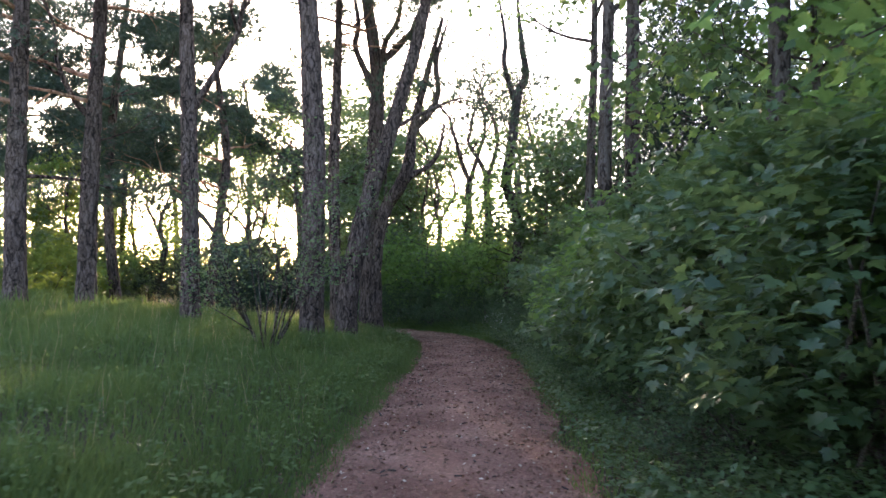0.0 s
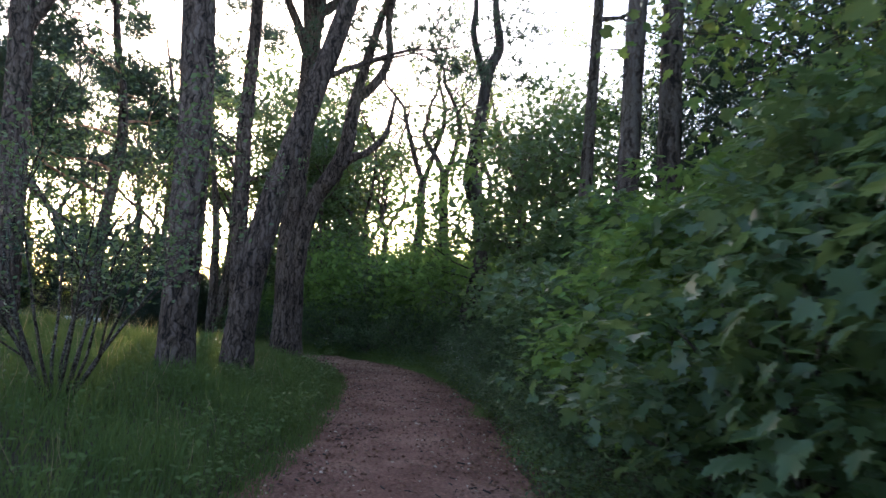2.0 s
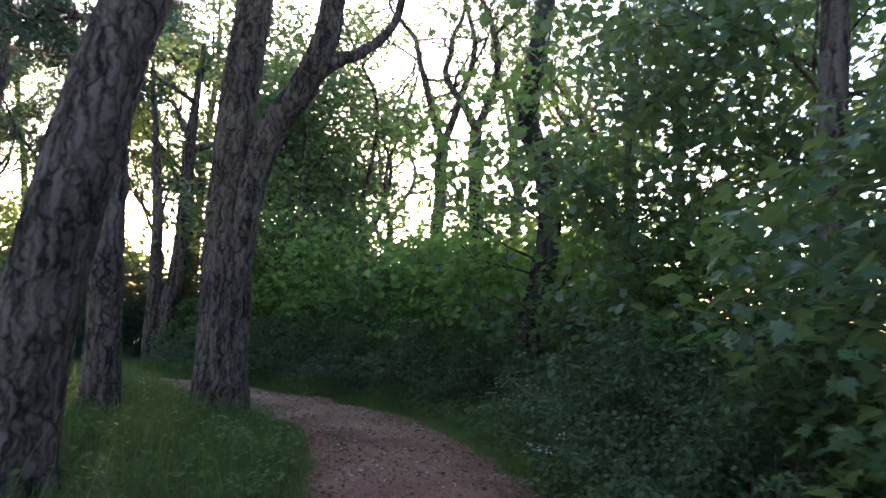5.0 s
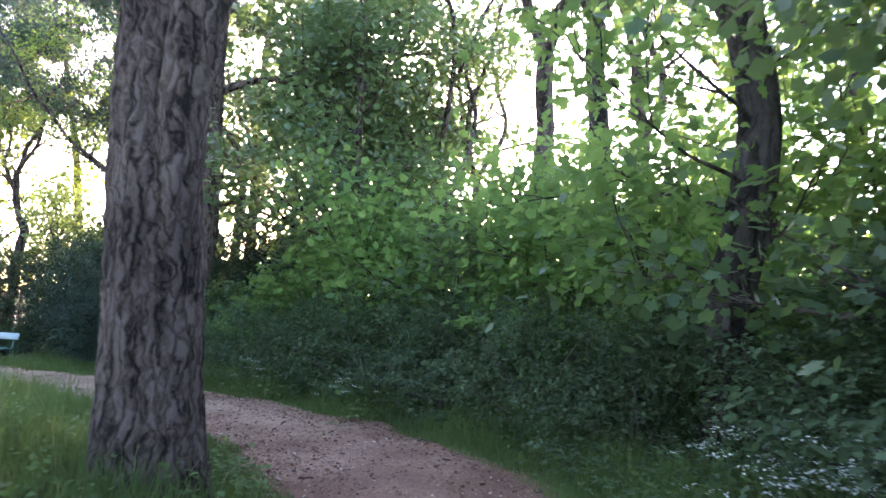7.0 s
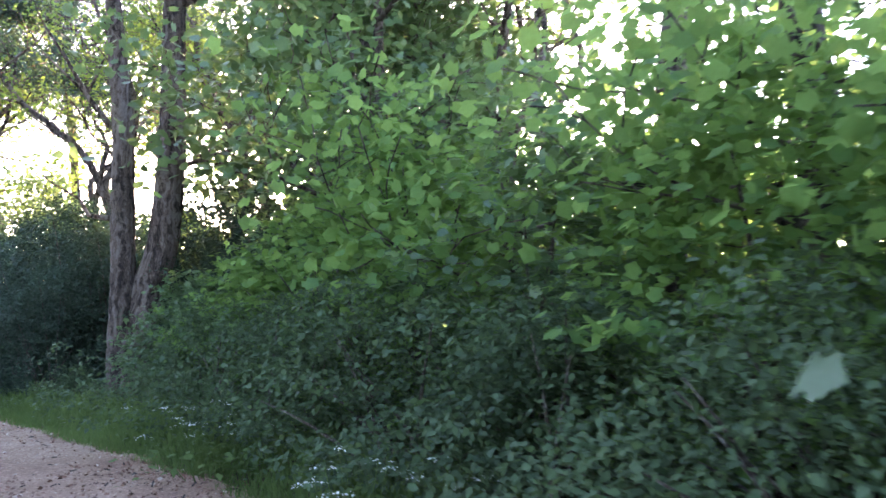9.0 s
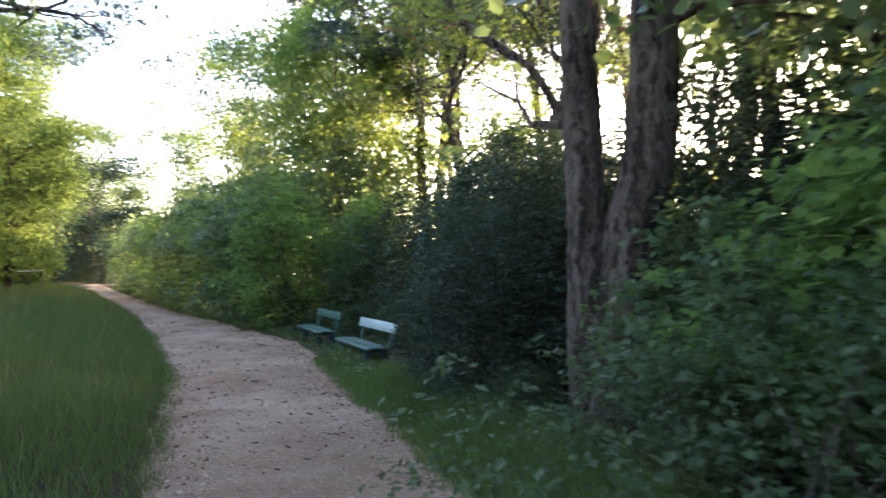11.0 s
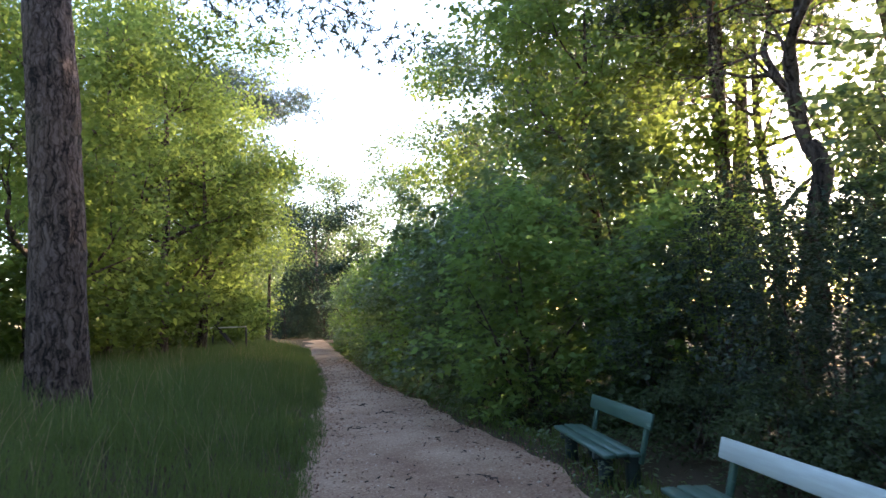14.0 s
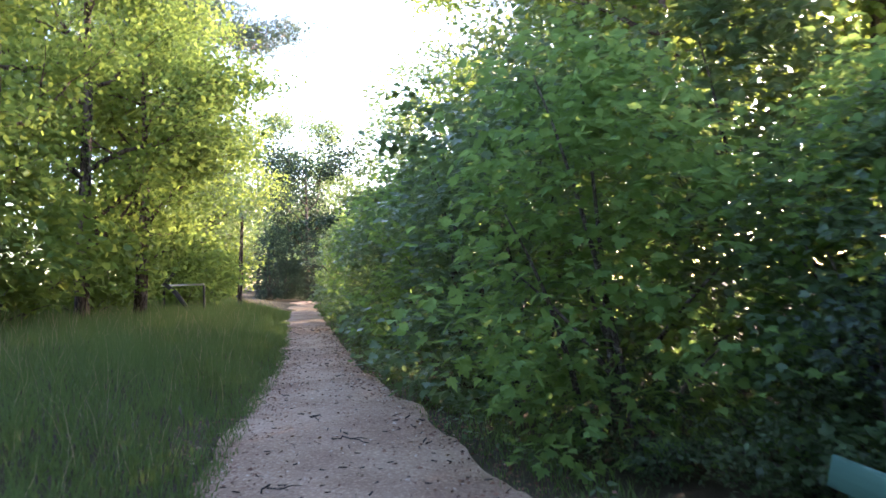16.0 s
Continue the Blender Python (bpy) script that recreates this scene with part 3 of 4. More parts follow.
STONE = ([(-0.5, -0.4, 0), (0.5, -0.45, 0), (0.55, 0.4, 0), (-0.45, 0.5, 0), (-0.2, -0.2, 0.4), (0.25, -0.2, 0.45), (0.2, 0.25, 0.4), (-0.2, 0.2, 0.36)],
         [[4, 5, 6, 7], [0, 1, 5, 4], [1, 2, 6, 5], [2, 3, 7, 6], [3, 0, 4, 7]])
scatter_litter("gravel", 5000, 0.013, LITTER, "small pale stones pressed into the path", 13, STONE)

def fallen_branch(x, y, turn, length, label):
    rng = np.random.default_rng(int(abs(x * 31 + y * 7)))
    root = rooted("fallen_branch", x, y, label, "branch", z=floor_at(x, y) + 0.045)
    root.rotation_euler = (0, 0, radians(turn))
    p = curve_between(np.array([0, 0, 0.0]), np.array([length, 0, 0.01]), 0.02, 9, rng, 0.02)
    w = Shape().tube(p, np.linspace(0.008, 0.003, 9), 6)
    w.tube([p[4], p[4] + [0.06, 0.05, 0.01], p[4] + [0.12, 0.07, 0.0]], [0.005, 0.004, 0.002], 5)
    w.done("wood", DEADWOOD, root)

fallen_branch(-19.6, 36.1, 20, 0.45, "crooked dark twig fallen on the path")
fallen_branch(-20.6, 36.3, -10, 0.35, "short dark stick lying on the path")
fallen_branch(-18.4, 35.1, 60, 0.18, "short dark stick lying on the path")
fallen_branch(-17.2, 36.1, 130, 0.22, "short dark stick lying on the path")
fallen_branch(-14.6, 34.9, 170, 0.3, "short dark stick lying on the path")

# ---- trees by the path ----
def pine_tufts(rng, tips, ways, per, size, root, pad=1.0):
    n = len(tips)
    p = tips[:, None] + rng.normal(0, 1, (n, per, 3)) * [0.36 * pad, 0.36 * pad, 0.13 * pad]
    a = rng.normal(0, 0.6, (n, per, 3)) + [0, 0, 0.5] + ways[:, None] * 0.5
    u = rng.normal(0, 1, (n, per, 3))
    s = size * rng.uniform(0.7, 1.3, (n, per))
    return leafy("needles", TUFT, p.reshape(-1, 3), a.reshape(-1, 3), u.reshape(-1, 3), s.ravel(), NEEDLE, root)

def pine(x, y, pts, radii, seed, label, limbs=(), crown=(8.0, 15.0, 3.0), sides=28, rings=110, plates=0.030, tufts=22, limb_n=9, size=0.18, group="pines", pad=1.0):
    """A Scots pine: plated trunk, upper limbs, needles in flat pads. Places are from the tree's foot."""
    root = rooted("pine_tree", x, y, label, "tree", group)
    rng = np.random.default_rng(seed)
    pts = np.array(pts, float)
    bark_trunk("trunk", root, pts, radii, PINE_BARK, sides, rings, plates, seed)
    tips = []
    for a, way, length, r in limbs:
        limb(rng, root, PINE_BARK, tips, "limb", a, way, length, r, 2, 0.30, 3, 0.05, 7)
    lo, hi, reach = crown
    line = spline(pts, (np.array(radii),), 0.25)
    for k in range(limb_n):
        z = lo + (hi - lo) * (k + rng.random()) / limb_n
        i = int(np.abs(line[:, 2] - z).argmin())
        a = rng.uniform(0, 2 * np.pi)
        f = 1 - 0.55 * (z - lo) / (hi - lo)
        limb(rng, root, PINE_UPPER, tips, "limb", line[i, :3], (math.cos(a), math.sin(a), rng.uniform(0.0, 0.35)), reach * f * rng.uniform(0.7, 1.1), max(0.03, line[i, 3] * 0.35), 2, 0.28, 3, 0.03, 6)
    t = np.array([q for q, _ in tips])
    w = np.array([d for _, d in tips])
    pine_tufts(rng, t, w, tufts, size, root, pad)
    return root

# the forked giant at the bend
pine(-2.15, 22.4, [(0, 0, -0.2), (-0.02, 0, 0.5), (-0.02, 0, 1.5), (-0.07, 0, 3.0), (-0.03, 0, 4.2), (0.12, 0.1, 6.2), (0.1, 0.1, 8.2), (-0.3, 0.3, 11), (-0.6, 0.5, 15)],
     [0.37, 0.35, 0.32, 0.26, 0.25, 0.23, 0.20, 0.15, 0.05], 21, "massive old pine with deeply plated grey bark and a forked limb",
     [((0.15, 0.1, 8.0), (0.35, 0.1, 1), 3.5, 0.15)], (9.0, 15.0, 3.2), 56, 260, 0.02)
giant = bpy.data.objects["pine_tree"]
bark_trunk("fork_limb", giant, [(0.13, -0.14, 1.3), (0.17, -0.17, 2.0), (0.24, -0.18, 2.9), (0.46, -0.2, 3.75), (0.85, -0.3, 4.35), (1.12, -0.35, 5.0), (1.25, -0.3, 6.0), (1.6, -0.2, 7.5), (2.15, 0, 9.6)],
           [0.10, 0.15, 0.175, 0.19, 0.19, 0.17, 0.14, 0.10, 0.05], PINE_BARK, 32, 120, 0.018, 3.3, 0.0)
bark_trunk("side_limb", giant, [(0.98, -0.32, 4.5), (1.3, -0.3, 4.75), (1.6, -0.2, 4.9), (2.0, 0.0, 5.4), (2.2, 0.2, 6.4)], [0.12, 0.10, 0.08, 0.06, 0.03], PINE_BARK, 16, 40, 0.02, 5.3, 0.0)
for way in ([(0.02, 0.1, 7.3), (-0.2, 0.1, 7.9), (-0.52, 0.1, 8.7), (-0.44, 0.1, 9.5), (-0.75, 0.1, 11.2)], [(0.12, 0.1, 7.3), (0.3, 0.1, 8.0), (0.38, 0.1, 8.8), (0.8, 0.1, 9.6), (0.9, 0.1, 11)],
            [(1.28, -0.3, 6.1), (1.7, -0.3, 6.5), (2.0, -0.2, 7.2), (1.95, -0.2, 8.2), (2.3, -0.1, 9.4)]):
    bark_trunk("side_limb", giant, way, [0.12, 0.11, 0.09, 0.075, 0.03], PINE_BARK, 14, 40, 0.008, 6.1, 0.0)
# the tall one before it
pine(-2.68, 15.3, [(0, 0, -0.2), (0, 0, 0.6), (0.02, 0, 2), (0.02, 0, 4), (-0.1, 0, 6.5), (-0.3, 0, 9), (-0.3, 0, 15)], [0.25, 0.24, 0.235, 0.225, 0.20, 0.17, 0.06], 22,
     "tall straight pine with dark plated bark standing in grass", (), (8.5, 15, 2.8), 40, 200, 0.016)
# the leaning one and its slim neighbour
pine(-2.22, 17.1, [(0, 0, -0.2), (0.03, 0, 0.6), (0.18, 0.05, 1.8), (0.45, 0.1, 3.0), (0.85, 0.2, 4.3), (1.35, 0.3, 6.0), (1.9, 0.4, 8.5), (2.2, 0.5, 13)], [0.25, 0.235, 0.22, 0.20, 0.18, 0.155, 0.12, 0.04], 23,
     "leaning dark pine curving up beside the path", [((1.0, 0.22, 4.8), (0.9, 0.2, 0.6), 2.4, 0.06)], (8.0, 13, 2.6), 36, 170, 0.014)
pine(-2.88, 20.2, [(0, 0, -0.2), (0, 0, 0.6), (-0.05, 0, 2.2), (-0.1, 0.05, 4.5), (-0.02, 0.1, 7), (0.1, 0.1, 13)], [0.185, 0.17, 0.16, 0.145, 0.12, 0.04], 24,
     "slim upright pine with dark bark in tall grass", [((-0.1, 0, 4.0), (-0.7, 0.2, 0.3), 2.0, 0.05)], (7.5, 13, 2.4), 30, 150, 0.022)
# on the bank
pine(-5.6, 16.6, [(0, 0, -0.2), (-0.02, 0, 1), (-0.05, 0, 3), (-0.12, 0, 5), (-0.2, 0, 8), (-0.2, 0, 14)], [0.23, 0.20, 0.19, 0.175, 0.14, 0.05], 25,
     "forked pine on the grassy bank", [((-0.05, 0, 2.6), (0.55, 0.2, -0.5), 1.2, 0.09), ((-0.12, 0, 4.6), (0.35, 0, 1), 4.0, 0.10)], (7.5, 14, 2.8), 26, 120, 0.022)
pine(-8.9, 18.6, [(0, 0, -0.2), (0.02, 0, 1), (0.05, 0, 3), (0.12, 0, 5), (0.25, 0, 8), (0.2, 0, 14)], [0.27, 0.23, 0.21, 0.19, 0.15, 0.05], 26,
     "pine on the bank with crooked bare lower limbs", [((0.1, 0, 4.8), (-0.6, 0.1, 0.8), 3.0, 0.09), ((0.05, 0, 4.2), (0.8, 0.1, 0.1), 1.8, 0.03), ((0.1, 0, 5.2), (0.8, 0.1, 0.3), 2.0, 0.03)], (5.0, 14, 3.0), 24, 110, 0.022, limb_n=12)
pine(-9.75, 17.0, [(0, 0, -0.2), (0, 0, 1), (-0.03, 0, 3), (0, 0, 6), (0.1, 0, 13)], [0.27, 0.24, 0.22, 0.19, 0.05], 27,
     "stout pine on the grassy bank", [((0, 0, 3.0), (0.7, 0.4, -0.1), 2.5, 0.05)], (4.5, 13, 3.2), 24, 100, 0.022, limb_n=12)
# the sunlit one across the grass
pine(-20.6, 31.74, [(0, 0, -0.2), (0, 0, 1), (-0.05, -0.02, 3), (-0.2, -0.16, 6), (-0.35, -0.3, 9), (-0.3, -0.3, 16)], [0.41, 0.38, 0.36, 0.33, 0.27, 0.06], 28,
     "big pine with evening sun on its bark", [((-0.25, 0.1, 6.6), (0.3, 0.95, 0.05), 3.6, 0.07), ((-0.3, 0.1, 7.4), (0.45, 0.85, -0.1), 4.2, 0.07), ((-0.3, 0.1, 7.0), (0.1, 0.95, -0.15), 3.0, 0.06)], (8.0, 16, 4.2), 36, 150, 0.018)

# far pines
for k, (x, y, h, lo) in enumerate([(-14, 33.5, 14, 5), (-9.5, 34, 14, 5.5), (-21, 47, 15, 6), (-17.2, 48, 15, 6.5), (-14.5, 50, 14, 6), (-24, 52, 16, 7), (-58.7, 44.2, 16.8, 12.6), (-63, 41.0, 16.5, 12.4), (-8.5, 27.0, 12, 3.8), (-31, 50, 15, 8), (-19.0, 44.5, 14, 7), (-8.0, 42.5, 15, 6), (-12.0, 43.0, 15, 6.5)]):
    if k in (0, 1):
        x, y = x - 2.0, y - 7.5
    j = np.random.default_rng(900 + k).normal(0, 0.32, (3, 2))
    pine(x, y, [(0, 0, -0.2), (*j[0], h * 0.25), (*(j[0] + j[1]), h * 0.5), (*(j[0] + j[1] + j[2]), h * 0.75), (*(j[1] + j[2]), h)], [0.20, 0.17, 0.15, 0.11, 0.03], 40 + k,
         "distant pine with a flat dark crown", (), (lo, h - 0.5, 4.2 if x < -50 else 3.4), 10, 30, 0.0, 32 if x < -50 else 26, 14 if x < -50 else 10, 0.26, "far pines", 2.0 if x < -50 else 1.15)

# ---- broadleaved trees ----
def broadleaf(x, y, pts, radii, seed, label, mat, limbs=6, reach=3.0, per=26, size=0.10, spread=0.55, sides=18, first=0.45, bark=None, forks=3, shape=None, lift=0.25, group="broadleaved trees", levels=2, rise=0.28, last=1.0, stout=0.6):
    root = rooted("broadleaf_tree", x, y, label, "tree", group)
    rng = np.random.default_rng(seed)
    pts = np.array(pts, float)
    bark_trunk("trunk", root, pts, radii, bark or BARK, sides, 70, 0.012 if sides > 16 else 0.0, seed, 0.3)
    line = spline(pts, (np.array(radii),), 0.2)
    tips = []
    for k in range(limbs):
        i = int(len(line) * min(0.98, first + (last - first) * (k + rng.random() * 0.6) / limbs))
        a = k * 2.4 + rng.uniform(-0.5, 0.5)
        limb(rng, root, bark or BARK, tips, "limb", line[i, :3], (math.cos(a), math.sin(a), rng.uniform(rise, rise + 0.5)), reach * rng.uniform(0.7, 1.1), max(0.016, line[i, 3] * stout), levels, 0.32, forks, lift, 7)
    t, w = np.array([q for q, _ in tips]), np.array([d for _, d in tips])
    leafy("crown", shape or LEAF_OVAL, *sprays(rng, t, w, per, spread, size, 0.6, 0.5), mat, root)
    return root

# the twin-stemmed tree at the bend
twin = broadleaf(-6.15, 32.3, [(0.09, 0.05, -0.2), (0.12, 0.07, 0.7), (0.26, 0.14, 1.6), (0.44, 0.24, 2.3), (0.52, 0.29, 4.0), (0.54, 0.30, 6.0), (0.7, 0.5, 9.0)], [0.25, 0.23, 0.225, 0.215, 0.19, 0.15, 0.05], 61,
                 "twin-stemmed tree with deeply furrowed brown bark", OAK, 5, 3.0, 12, 0.11, 0.6, 40, 0.62)
bark_trunk("second_stem", twin, [(-0.03, -0.02, -0.2), (-0.03, -0.02, 0.8), (-0.02, -0.02, 1.8), (-0.04, -0.02, 2.8), (-0.06, -0.03, 4.0), (-0.2, -0.05, 5.5), (-0.5, 0, 8)], [0.18, 0.175, 0.165, 0.155, 0.14, 0.11, 0.04], BARK, 32, 120, 0.016, 7.7, 0.25)
rng = np.random.default_rng(5)
for a, way, long in (((0.38, 0.3, 3.3), (0.9, 0.5, 0.15), 1.6), ((-0.2, -0.1, 2.6), (-0.8, 0.2, 0.2), 1.0), ((-0.2, -0.1, 3.9), (-0.9, 0.2, 0.6), 1.6)):
    limb(rng, twin, BARK, [], "dead_branch", a, way, long, 0.045, 1, 0.45, 3, 0.25, 6)

# dark trunk among the maples
dark = broadleaf(2.13, 24.0, [(0, 0, -0.2), (0.02, 0, 0.5), (0.04, 0.05, 1.3), (0.2, 0.1, 1.9), (0.34, 0.15, 2.9), (0.25, 0.25, 3.8), (-0.05, 0.3, 4.7), (0.08, 0.3, 5.7), (0.24, 0.3, 7.0), (0.34, 0.3, 7.7), (0.60, 0.3, 8.3), (0.48, 0.3, 9.2), (0.3, 0.3, 11)],
                 [0.25, 0.22, 0.205, 0.2, 0.185, 0.18, 0.18, 0.17, 0.155, 0.14, 0.12, 0.10, 0.03], 62,
                 "dark crooked trunk with a ripped bark strip among maple leaves", MAPLE_BACKLIT, 8, 1.7, 12, 0.125, 0.7, 26, 0.16, DARK_BARK, shape=LEAF_MAPLE, lift=0.0, rise=0.1, last=0.42, stout=0.13)
bark_trunk("second_stem", dark, [(0.3, 0.3, 7.2), (0.08, 0.3, 7.9), (-0.12, 0.3, 8.7), (-0.08, 0.3, 9.5), (-0.3, 0.3, 11)], [0.11, 0.10, 0.085, 0.07, 0.03], DARK_BARK, 12, 40, 0.0, 4.1, 0.0)
bark_trunk("bark_strip", dark, [(-0.10, -0.24, 0.0), (-0.13, -0.25, 0.5), (-0.10, -0.24, 1.0), (0.0, -0.17, 1.5)], [0.03, 0.04, 0.035, 0.012], BARK, 10, 40, 0.006, 2.2, 0.0)
for k, (x, y, h) in enumerate([(1.5, 27.6, 3.0), (-0.6, 30.2, 3.2), (3.9, 22.0, 5.6), (4.7, 19.6, 5.4), (2.9, 29.2, 3.6), (5.4, 21.4, 6.0), (3.3, 25.6, 3.0), (3.15, 21.9, 5.4)]):
    broadleaf(x, y, [(0, 0, -0.2), (0.05, 0, h * 0.3), (-0.1, 0.1, h * 0.6), (0, 0.1, h)], [0.08, 0.07, 0.05, 0.015], 650 + k, "young maple with layered green leaves", MAPLE if k in (2, 3, 5, 7) else MAPLE_BACKLIT, 12 if k in (2, 3, 5) else 10, 1.5 if k == 7 else 1.8, 15 if k in (2, 3, 5, 7) else 12, 0.125, 0.75, 10, 0.2,
              shape=LEAF_MAPLE_S, lift=0.03, rise=0.0, group="young maples")
for k, (x, y, h) in enumerate([(5.3, 5.0, 5.2), (5.8, 7.6, 5.8), (6.2, 12.5, 5.5)]):
    broadleaf(x, y, [(0, 0, -0.2), (-0.05, 0, h * 0.3), (-0.2, 0.1, h * 0.6), (-0.3, 0.1, h)], [0.08, 0.07, 0.05, 0.015], 670 + k, "young maple leaning over the thicket", MAPLE_BACKLIT, 9, 2.0, 12, 0.14, 0.75, 10, 0.35,
              shape=LEAF_MAPLE, lift=0.0, rise=0.0, group="young maples", stout=0.4)
broadleaf(-2.4, 32.1, [(0, 0, -0.2), (0.05, 0, 2.4), (-0.1, 0.1, 5), (0, 0.1, 8.6)], [0.12, 0.10, 0.07, 0.02], 690, "dense dark green maple standing behind the undergrowth", MAPLE, 18, 2.1, 24, 0.12, 0.85, 10, 0.14,
          shape=LEAF_MAPLE_S, lift=0.1, rise=0.1, group="young maples")
for k, (x, y, h) in enumerate([(5.0, 2.4, 6.2), (5.2, 9.8, 6.4)]):
    broadleaf(x, y, [(0, 0, -0.2), (-0.05, 0, h * 0.3), (-0.2, 0.1, h * 0.6), (-0.2, 0.1, h)], [0.09, 0.08, 0.06, 0.015], 695 + k, "tall young maple shading the thicket", MAPLE, 13, 1.9, 22, 0.125, 0.75, 10, 0.42,
              shape=LEAF_MAPLE_S, lift=0.05, rise=0.05, group="young maples", stout=0.4)
# background forked trees with thin crowns
def crooked(x, y, h, r, seed, label, mat, stems=3, fork=0.42, lean=0.0, per=8):
    """A slender crooked tree: a winding trunk that parts into winding stems under a thin crown."""
    root = rooted("broadleaf_tree", x, y, label, "tree", "slender trees")
    rng = np.random.default_rng(seed)
    n = 9
    drift = np.cumsum(rng.normal(0, 0.09, (n, 2)), 0) + np.linspace(0, lean * h * fork, n)[:, None] * [1, 0]
    drift[0] = 0
    z = np.concatenate([[-0.2], np.linspace(0.5, h * fork, n - 1)])
    line = np.column_stack([drift, z])
    bark_trunk("trunk", root, line, np.linspace(r, r * 0.78, n), DARK_BARK if seed % 2 else BARK, 12, 40, 0.0, seed, 0.3)
    tips, turn = [], rng.uniform(0, 6.28)
    for k in range(stems):
        a = turn + k * 6.28 / stems + rng.uniform(-0.5, 0.5)
        p, d = line[-1].copy(), unit(np.array([math.cos(a) * 0.55, math.sin(a) * 0.55, 1.0]))
        m = 9
        long, pts = h * (1 - fork) * rng.uniform(0.8, 1.05), [line[-1] - [0, 0, 0.15]]
        for i in range(m):
            d = unit(d + rng.normal(0, 0.30, 3) * [1, 1, 0.3] + [0, 0, 0.16])
            p = p + d * long / m
            pts.append(p.copy())
        rad = np.linspace(r * 0.55, 0.02, m + 1)
        bark_trunk("stem", root, pts, rad, BARK, 9, 45, 0.0, seed + k, 0.0)
        for i in (2, 3, 4, 5, 6, 7, 8, 9):
            side = unit(rng.normal(0, 1, 3) * [1, 1, 0.4] + [0, 0, 0.35])
            limb(rng, root, BARK, tips, "limb", pts[i], side, rng.uniform(0.9, 2.0), max(0.022, rad[i] * 0.55), 2, 0.42, 3, 0.2, 5, 0.008)
    t, w = np.array([q for q, _ in tips]), np.array([d for _, d in tips])
    leafy("crown", LEAF_OVAL, *sprays(rng, t, w, per, 0.5, 0.10, 0.6, 0.5), mat, root)
    return root

SPOTS = [(0.75, 30.2, 11, 0.19, 0.02, 2), (1.62, 28.6, 11, 0.19, 0.01, 2), (2.9, 34, 12, 0.2, 0.03, 3), (-0.9, 33.5, 11, 0.14, 0.04, 3), (0.1, 36.5, 12, 0.15, -0.04, 3), (7.4, 24.7, 9.5, 0.17, 0.03, 3),
         (5.0, 30.5, 11, 0.19, 0.02, 3), (-4.2, 40, 11, 0.17, 0.03, 3), (-7.6, 39.0, 11, 0.17, 0.04, 3), (-9.4, 37.6, 10, 0.16, -0.03, 3), (-12.6, 41.0, 10, 0.15, 0.05, 2), (6.8, 36, 12, 0.2, 0.02, 3), (-1.8, 39, 11, 0.15, -0.04, 3),
         (-16.4, 42.0, 10, 0.19, -0.06, 3), (4.4, 26.9, 10, 0.15, 0.04, 2), (-10.2, 46, 11, 0.16, 0.02, 2)]
for k, (x, y, h, r, lean, stems) in enumerate(SPOTS):
    crooked(x, y, h, r, 310 + k, "slender crooked tree with a thin crown against the sky", LIME if k % 3 != 1 else OAK, stems, 0.52 if k < 2 else 0.36 + 0.05 * (k % 3), lean, 6 if k < 2 else 15 if 7 < k < 10 else 8)
# pale twin trunks and ivy-clad trees beside the path
for x, y, r, lean in ((2.98, 14.0, 0.14, 0.04), (3.6, 14.2, 0.16, 0.02), (4.2, 9.5, 0.15, 0.06), (5.4, 8.2, 0.2, 0.03), (3.5, 18.2, 0.12, 0.05)):
    broadleaf(x, y, [(0, 0, -0.2), (lean, 0, 2), (lean * 3, 0.1, 4.5), (lean * 5, 0.1, 7), (lean * 6, 0, 11)], [r * 1.1, r, r * 0.9, r * 0.75, 0.03], int(70 + x * 10),
              "dark upright trunk rising from the maple thicket", MAPLE, 7, 2.4, 12, 0.12, 0.7, 18, 0.6, shape=LEAF_MAPLE_S, lift=0.1)

def ivy(x, y, h, r, seed):
    """Ivy hanging in curtains about a trunk."""
    root = rooted("ivy_curtain", x, y, "dark hanging curtain of small ivy leaves", "climber", "ivy")
    rng = np.random.default_rng(seed)
    n = 900
    a = rng.uniform(0, 2 * np.pi, n)
    z = h * rng.uniform(0.12, 1.0, n)
    rad = r * (0.5 + 0.6 * rng.random(n)) * (0.7 + 0.5 * np.sin(a * 3 + seed))
    tips = np.stack([np.cos(a) * rad, np.sin(a) * rad, z], 1)
    ways = unit(np.stack([np.cos(a) * 0.3, np.sin(a) * 0.3, -np.ones(n)], 1))
    for k in range(14):
        b = np.array([math.cos(k) * r * 0.6, math.sin(k) * r * 0.6, h * rng.uniform(0.7, 1)])
        Shape().tube(curve_between(b, np.array([b[0] * 1.2, b[1] * 1.2, -0.05]), 0, 8, rng, 0.06), np.full(8, 0.008), 4).done("vine", TWIG, root)
    leafy("foliage", LEAF_OVAL, *sprays(rng, tips, ways, 34, 0.35, 0.052, 0.2, 0.6), DARKLEAF, root)

ivy(4.6, 15.0, 7.0, 1.2, 1)
ivy(5.3, 13.6, 7.2, 1.2, 2)
ivy(5.3, 16.6, 6.5, 1.1, 3)

